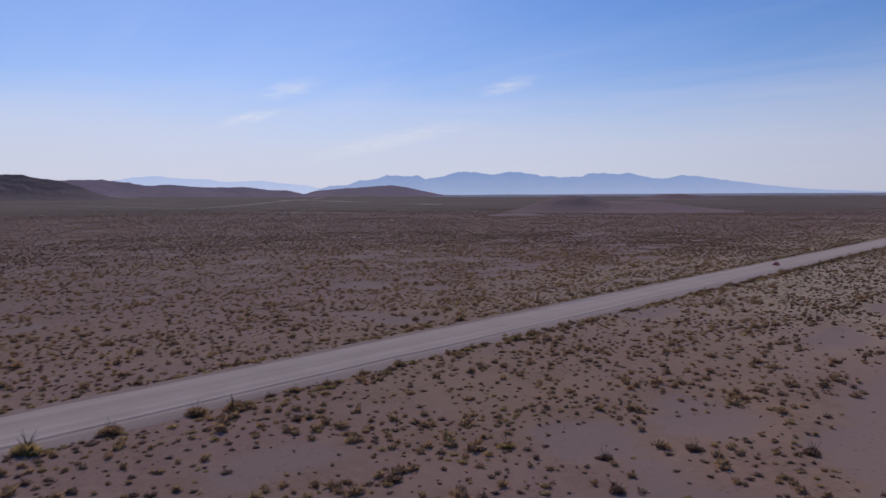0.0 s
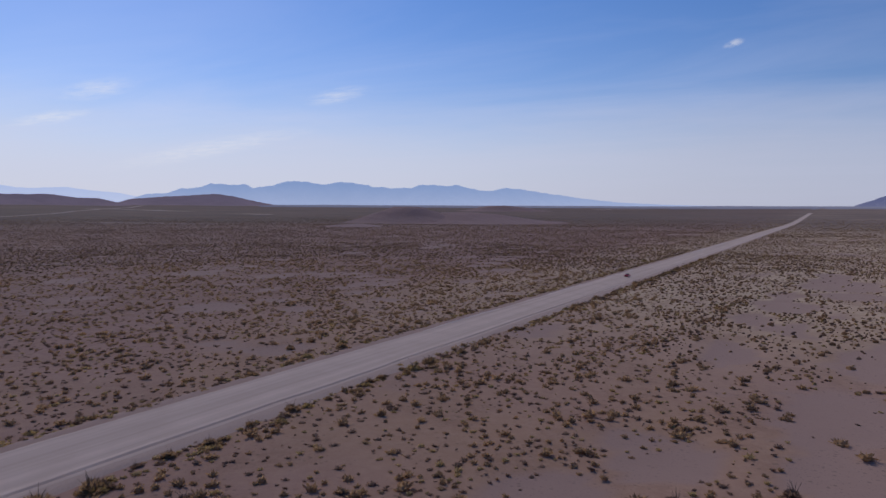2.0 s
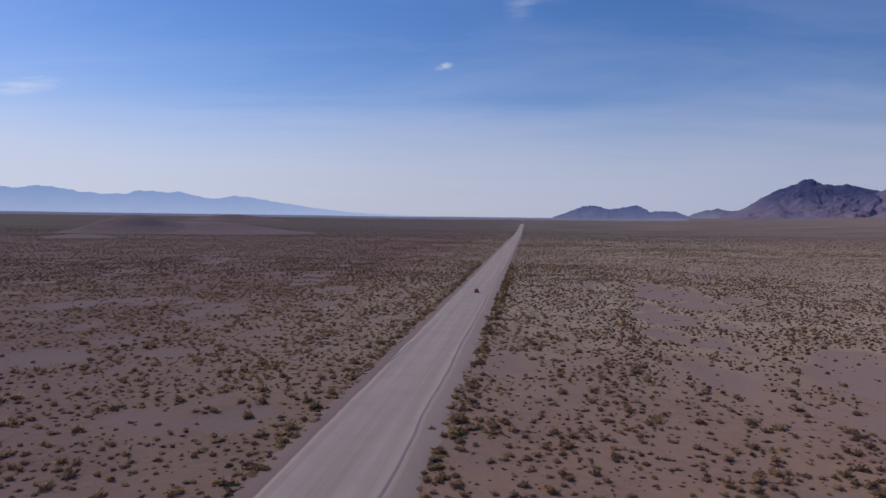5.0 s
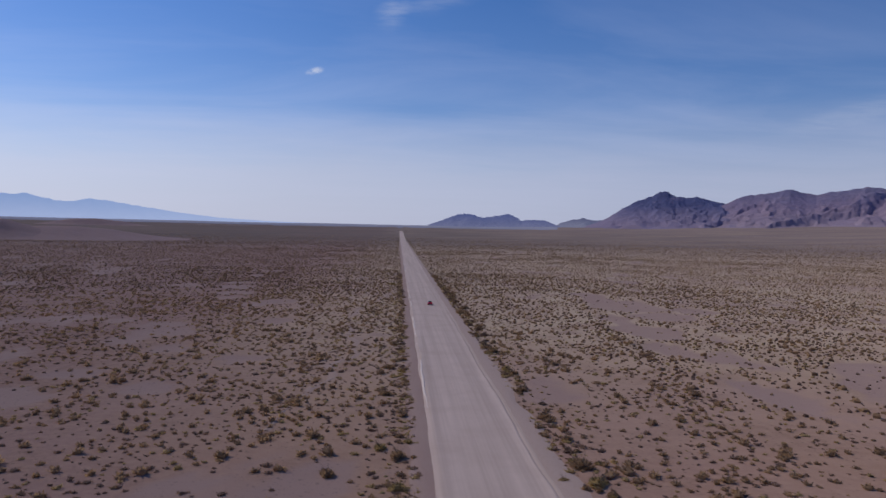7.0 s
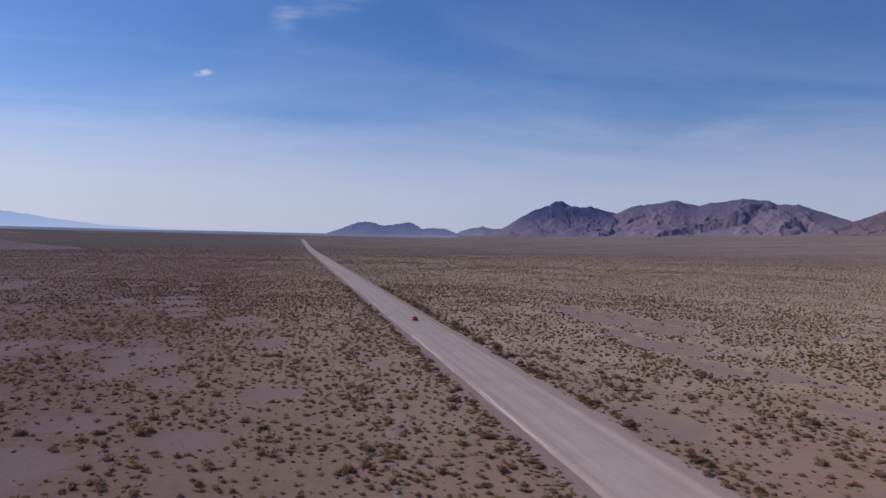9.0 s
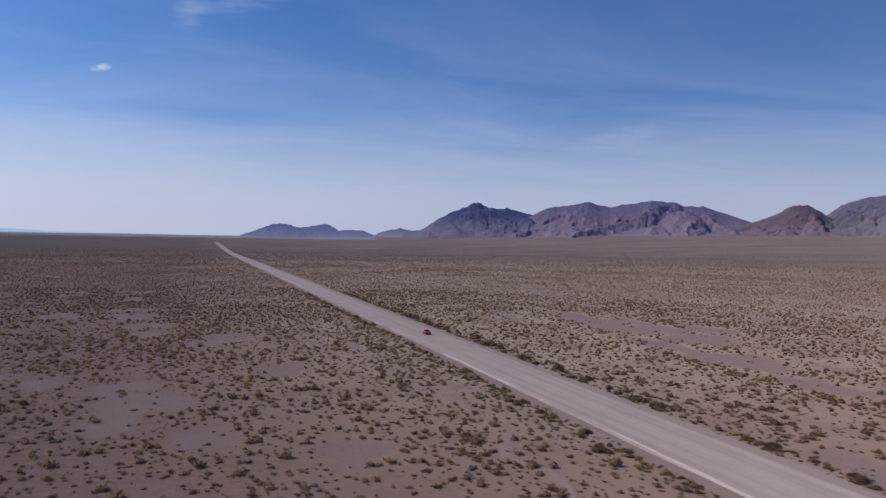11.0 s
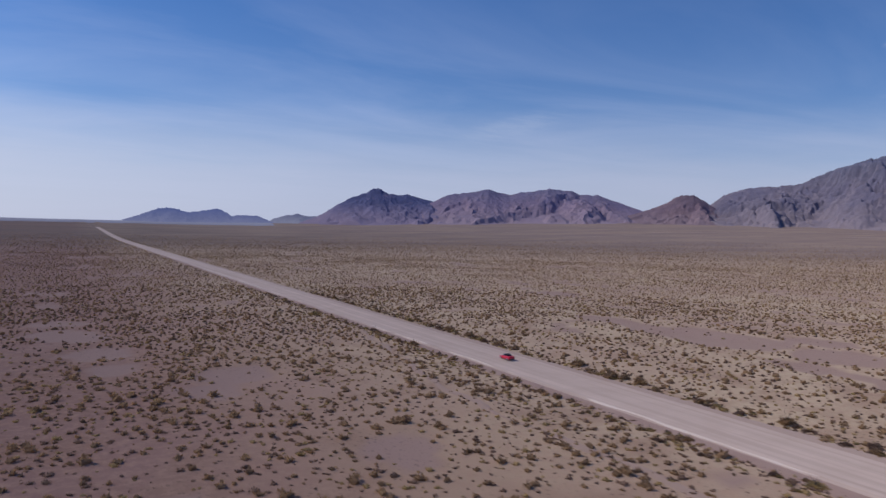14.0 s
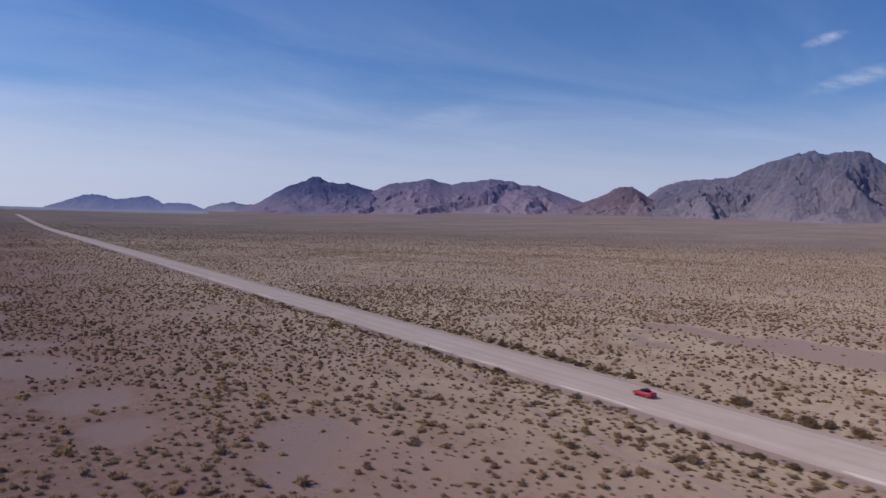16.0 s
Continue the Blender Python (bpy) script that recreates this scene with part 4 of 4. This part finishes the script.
def build_roadside_bushes():
    """The taller bushes that run-off from the road feeds, in two loose rows."""
    r = np.random.default_rng(12)
    looks = (("creosote_bush", "creosote", CREOSOTE, "tall olive creosote bush beside the dirt road", 120), ("desert_bush", "burrobush", BURROBUSH, "grey-brown twiggy desert bush beside the road", 110),
             ("rabbitbrush", "grass", GRASS, "yellow-green rabbitbrush beside the dirt road", 100))
    protos = []
    for n, (name, kind, mat, label, clumps) in enumerate(looks):
        for s in range(4):
            v, f = shrub_shape(kind, 3 * clumps, 900 + 10 * n + s, 7, 0.026)
            protos.append((name, mesh_from("foliage", v * [1, 1, 0.95], f, mat, False), stem_mesh(40 + 4 * n + s), label))
    spots = []
    for side in (-1, 1):
        y = -60.0
        while y < 420:
            y += r.exponential(2.6)
            width = float(np.clip(np.exp(r.normal(math.log(1.25 if side < 0 else 1.5), 0.36)), 0.6, 2.8))
            spots.append((side * ((8.9 if side < 0 else 10.4) + abs(r.normal(0, 1.8))), y, width, int(r.choice(3, p=[0.45, 0.3, 0.25]))))
    for x, y, width, look_index in spots + list(LARGE_BUSHES_SOUTH) + list(LARGE_BUSHES_NORTH):
        w = min(width, 4.2)
        name, leaves, stems, label = protos[4 * look_index + int(r.integers(0, 4))]
        root = tagged(new(name), label, "bush", "bushes along the road")
        root.matrix_basis = pose(x, y, float(land(x, y)), 0, 0, r.uniform(0, 360)) @ Matrix.Diagonal((w, w, w * r.uniform(0.8, 1.1), 1))
        part("foliage", leaves, root)
        part("stem", stems, root)


# the largest: x, y, width, and which of the three looks
LARGE_BUSHES_SOUTH = ((9.6, -44.2, 4.0, 2), (11.0, -24.3, 3.0, 0), (12.2, -19.5, 3.4, 0), (11.0, -8.8, 2.2, 0), (22.4, -16.6, 1.9, 1), (10.2, -35.1, 3.0, 0),
                      (46.2, -22.3, 2.2, 1), (63.7, -8.3, 2.2, 1), (48.7, -6.6, 2.2, 2), (65.1, 7.0, 2.1, 1), (75.2, 15.0, 2.4, 1), (58.4, -1.4, 2.0, 1))
LARGE_BUSHES_NORTH = ((12.3, 73.4, 2.8, 0), (11.9, 49.8, 3.2, 0), (12.5, 43.5, 3.0, 2), (8.6, 45.2, 1.6, 2), (12.8, 107.8, 2.2, 0), (11.9, 92.3, 2.4, 0),
                      (-11.3, 53.8, 2.8, 0), (-13.7, 57.3, 2.4, 2), (-13.1, 112.7, 2.8, 0), (-13.5, 88.5, 2.6, 0), (-11.1, 42.6, 2.4, 2), (-19.7, 47.5, 2.4, 0),
                      (-12.2, 142.8, 2.3, 0), (-14.3, 337.1, 4.2, 2), (12.8, 287.8, 3.4, 0), (12.5, 275.9, 3.8, 0), (12.0, 259.6, 2.8, 0), (12.9, 252.5, 2.4, 0),
                      (13.4, 227.7, 4.0, 0), (12.6, 215.2, 2.8, 0), (12.8, 207.1, 3.4, 0))
build_scrub()
build_roadside_bushes()


# ---- the car ----
PAINT = plain("red_car_paint", (0.56, 0.016, 0.040), 0.28, gloss=0.6, wear=0.06)
GLASS = plain("dark_car_glass", (0.012, 0.013, 0.016), 0.08, gloss=0.7, wear=0.02)
SOFT_TOP = plain("black_roof", (0.018, 0.018, 0.020), 0.55)
TYRE = plain("tyre_rubber", (0.022, 0.021, 0.021), 0.85, gloss=0.2)
RIM = plain("alloy_rim", (0.55, 0.55, 0.57), 0.35, metal=0.9)
TRIM = plain("black_plastic", (0.025, 0.025, 0.027), 0.6)
LAMP_RED = plain("tail_lamp_red", (0.30, 0.01, 0.015), 0.2)
LAMP_CLEAR = plain("headlamp_glass", (0.62, 0.64, 0.66), 0.15)


def hull(name, stations, mat, round_edge=0.025):
    """A skin over cross-sections: each (y, half width low, half width high, z low, z high, z shoulder)."""
    bm = bmesh.new()
    rings = []
    for y, wl, wh, zl, zh, zs in stations:
        pts = [(-wl * 0.9, zl), (-wl, zl + 0.08), (-max(wl, wh), zs), (-wh, zh - 0.05), (-wh * 0.86, zh), (0, zh + 0.02),
               (wh * 0.86, zh), (wh, zh - 0.05), (max(wl, wh), zs), (wl, zl + 0.08), (wl * 0.9, zl)]
        rings.append([bm.verts.new((px, y, pz)) for px, pz in pts])
    n = len(rings[0])
    for a, b in zip(rings[:-1], rings[1:]):
        for k in range(n):
            bm.faces.new((a[k], a[(k + 1) % n], b[(k + 1) % n], b[k]))
    bm.faces.new(rings[0])
    bm.faces.new(rings[-1][::-1])
    bmesh.ops.recalc_face_normals(bm, faces=bm.faces)
    if round_edge:
        bmesh.ops.bevel(bm, geom=[e for e in bm.edges if e.calc_face_angle(0) > 0.9], offset=round_edge, segments=2, affect="EDGES", clamp_overlap=True)
    me = bpy.data.meshes.new(name)
    bm.to_mesh(me)
    bm.free()
    me.materials.append(mat)
    for p in me.polygons:
        p.use_smooth = True
    return me


def slab(name, corners, thick, mat):
    """A thin bevelled panel through four corners."""
    bm = bmesh.new()
    vs = [bm.verts.new(c) for c in corners]
    f = bm.faces.new(vs)
    f.normal_update()
    n = f.normal.copy()
    got = bmesh.ops.extrude_face_region(bm, geom=[f])
    for v in [g for g in got["geom"] if isinstance(g, bmesh.types.BMVert)]:
        v.co += n * thick
    bmesh.ops.recalc_face_normals(bm, faces=bm.faces)
    bmesh.ops.bevel(bm, geom=list(bm.edges), offset=min(0.01, thick * 0.3), segments=1, affect="EDGES")
    me = bpy.data.meshes.new(name)
    bm.to_mesh(me)
    bm.free()
    me.materials.append(mat)
    return me


def turned(name, outline, mat, sides=28):
    """A body of revolution about the x axis from (x, radius) pairs."""
    bm = bmesh.new()
    rings = [[bm.verts.new((x, rad * math.cos(2 * math.pi * k / sides), rad * math.sin(2 * math.pi * k / sides))) for k in range(sides)] for x, rad in outline]
    for a, b in zip(rings[:-1], rings[1:]):
        for k in range(sides):
            bm.faces.new((a[k], a[(k + 1) % sides], b[(k + 1) % sides], b[k]))
    bm.faces.new(rings[0])
    bm.faces.new(rings[-1])
    bmesh.ops.recalc_face_normals(bm, faces=bm.faces)
    me = bpy.data.meshes.new(name)
    bm.to_mesh(me)
    bm.free()
    me.materials.append(mat)
    for p in me.polygons:
        p.use_smooth = True
    return me


def build_car(x, y):
    car = tagged(new("car"), "small glossy red two-door coupe with black roof on the dirt road", "car")
    part("body", hull("body", [(-2.15, 0.70, 0.66, 0.42, 0.80, 0.62), (-2.05, 0.82, 0.76, 0.26, 0.92, 0.66), (-1.35, 0.87, 0.80, 0.20, 0.96, 0.70), (-0.6, 0.87, 0.80, 0.18, 0.93, 0.70),
                               (0.5, 0.87, 0.79, 0.18, 0.91, 0.68), (1.25, 0.87, 0.77, 0.20, 0.82, 0.66), (1.95, 0.82, 0.70, 0.26, 0.70, 0.58), (2.12, 0.70, 0.60, 0.36, 0.60, 0.50)], PAINT), car, "glossy red bodywork")
    part("cabin", hull("cabin", [(-1.38, 0.68, 0.60, 0.90, 0.94, 0.92), (-0.78, 0.70, 0.56, 0.90, 1.26, 1.0), (-0.2, 0.71, 0.57, 0.90, 1.32, 1.0), (0.2, 0.71, 0.56, 0.88, 1.28, 1.0),
                                 (0.95, 0.70, 0.60, 0.80, 0.88, 0.85)], GLASS), car, "dark tinted glass house")
    part("roof", hull("roof", [(-0.85, 0.55, 0.52, 1.24, 1.27, 1.255), (-0.2, 0.58, 0.56, 1.30, 1.35, 1.325), (0.22, 0.56, 0.53, 1.26, 1.30, 1.28)], SOFT_TOP, 0.0), car, "black roof panel")
    for sx in (-1, 1):
        part("door_seam", slab("door_seam", [(sx * 0.872, 0.55, 0.3), (sx * 0.872, 0.575, 0.3), (sx * 0.868, 0.575, 0.72), (sx * 0.868, 0.55, 0.72)], 0.008, TRIM), car)
        part("sill", slab("sill", [(sx * 0.875, -0.95, 0.17), (sx * 0.875, 0.95, 0.17), (sx * 0.88, 0.95, 0.28), (sx * 0.88, -0.95, 0.28)], 0.02, TRIM), car)
        mirror = part("mirror", hull("mirror", [(0.52, 0.03, 0.03, 0.90, 0.96, 0.93), (0.60, 0.09, 0.09, 0.87, 1.0, 0.93), (0.70, 0.05, 0.05, 0.90, 0.97, 0.93)], PAINT, 0.0), car)
        mirror.location = (sx * 0.90, 0, 0)
        part("tail_light", slab("tail_light", [(sx * 0.40, -2.155, 0.62), (sx * 0.70, -2.13, 0.62), (sx * 0.70, -2.12, 0.76), (sx * 0.40, -2.145, 0.76)], 0.03, LAMP_RED), car, "red tail light")
        part("headlight", slab("headlight", [(sx * 0.36, 2.06, 0.56), (sx * 0.64, 2.0, 0.56), (sx * 0.66, 1.92, 0.68), (sx * 0.38, 1.98, 0.68)], 0.03, LAMP_CLEAR), car, "clear headlight")
        for wy in (-1.32, 1.33):
            wheel = part("wheel", turned("wheel", [(-0.05, 0.12), (-0.05, 0.17), (0.05, 0.17), (0.05, 0.12)], TRIM), car)
            wheel.location = (sx * 0.78, wy, 0.31)
            part("tyre", turned("tyre", [(-0.10, 0.20), (-0.105, 0.27), (-0.075, 0.31), (0.075, 0.31), (0.105, 0.27), (0.10, 0.20)], TYRE), wheel, "dusty black tyre")
            rim = [(sx * 0.085, 0.05), (sx * 0.112, 0.06), (sx * 0.105, 0.16), (sx * 0.115, 0.20), (sx * 0.08, 0.21)]
            part("rim", turned("rim", rim, RIM), wheel, "silver alloy rim")
    part("rear_bumper", slab("rear_bumper", [(-0.72, -2.13, 0.28), (0.72, -2.13, 0.28), (0.72, -2.17, 0.46), (-0.72, -2.17, 0.46)], 0.04, TRIM), car, "black rear bumper")
    part("front_grille", slab("front_grille", [(-0.45, 2.10, 0.36), (0.45, 2.10, 0.36), (0.45, 2.13, 0.47), (-0.45, 2.13, 0.47)], 0.03, TRIM), car, "black front grille")
    part("spoiler", slab("spoiler", [(-0.62, -2.08, 0.945), (0.62, -2.08, 0.945), (0.62, -1.86, 0.985), (-0.62, -1.86, 0.985)], 0.02, PAINT), car)
    car.matrix_basis = pose(x, y, float(land(0, y)) + 0.345, 0, 0, 0)
    return car


build_car(1.2, 238.5)
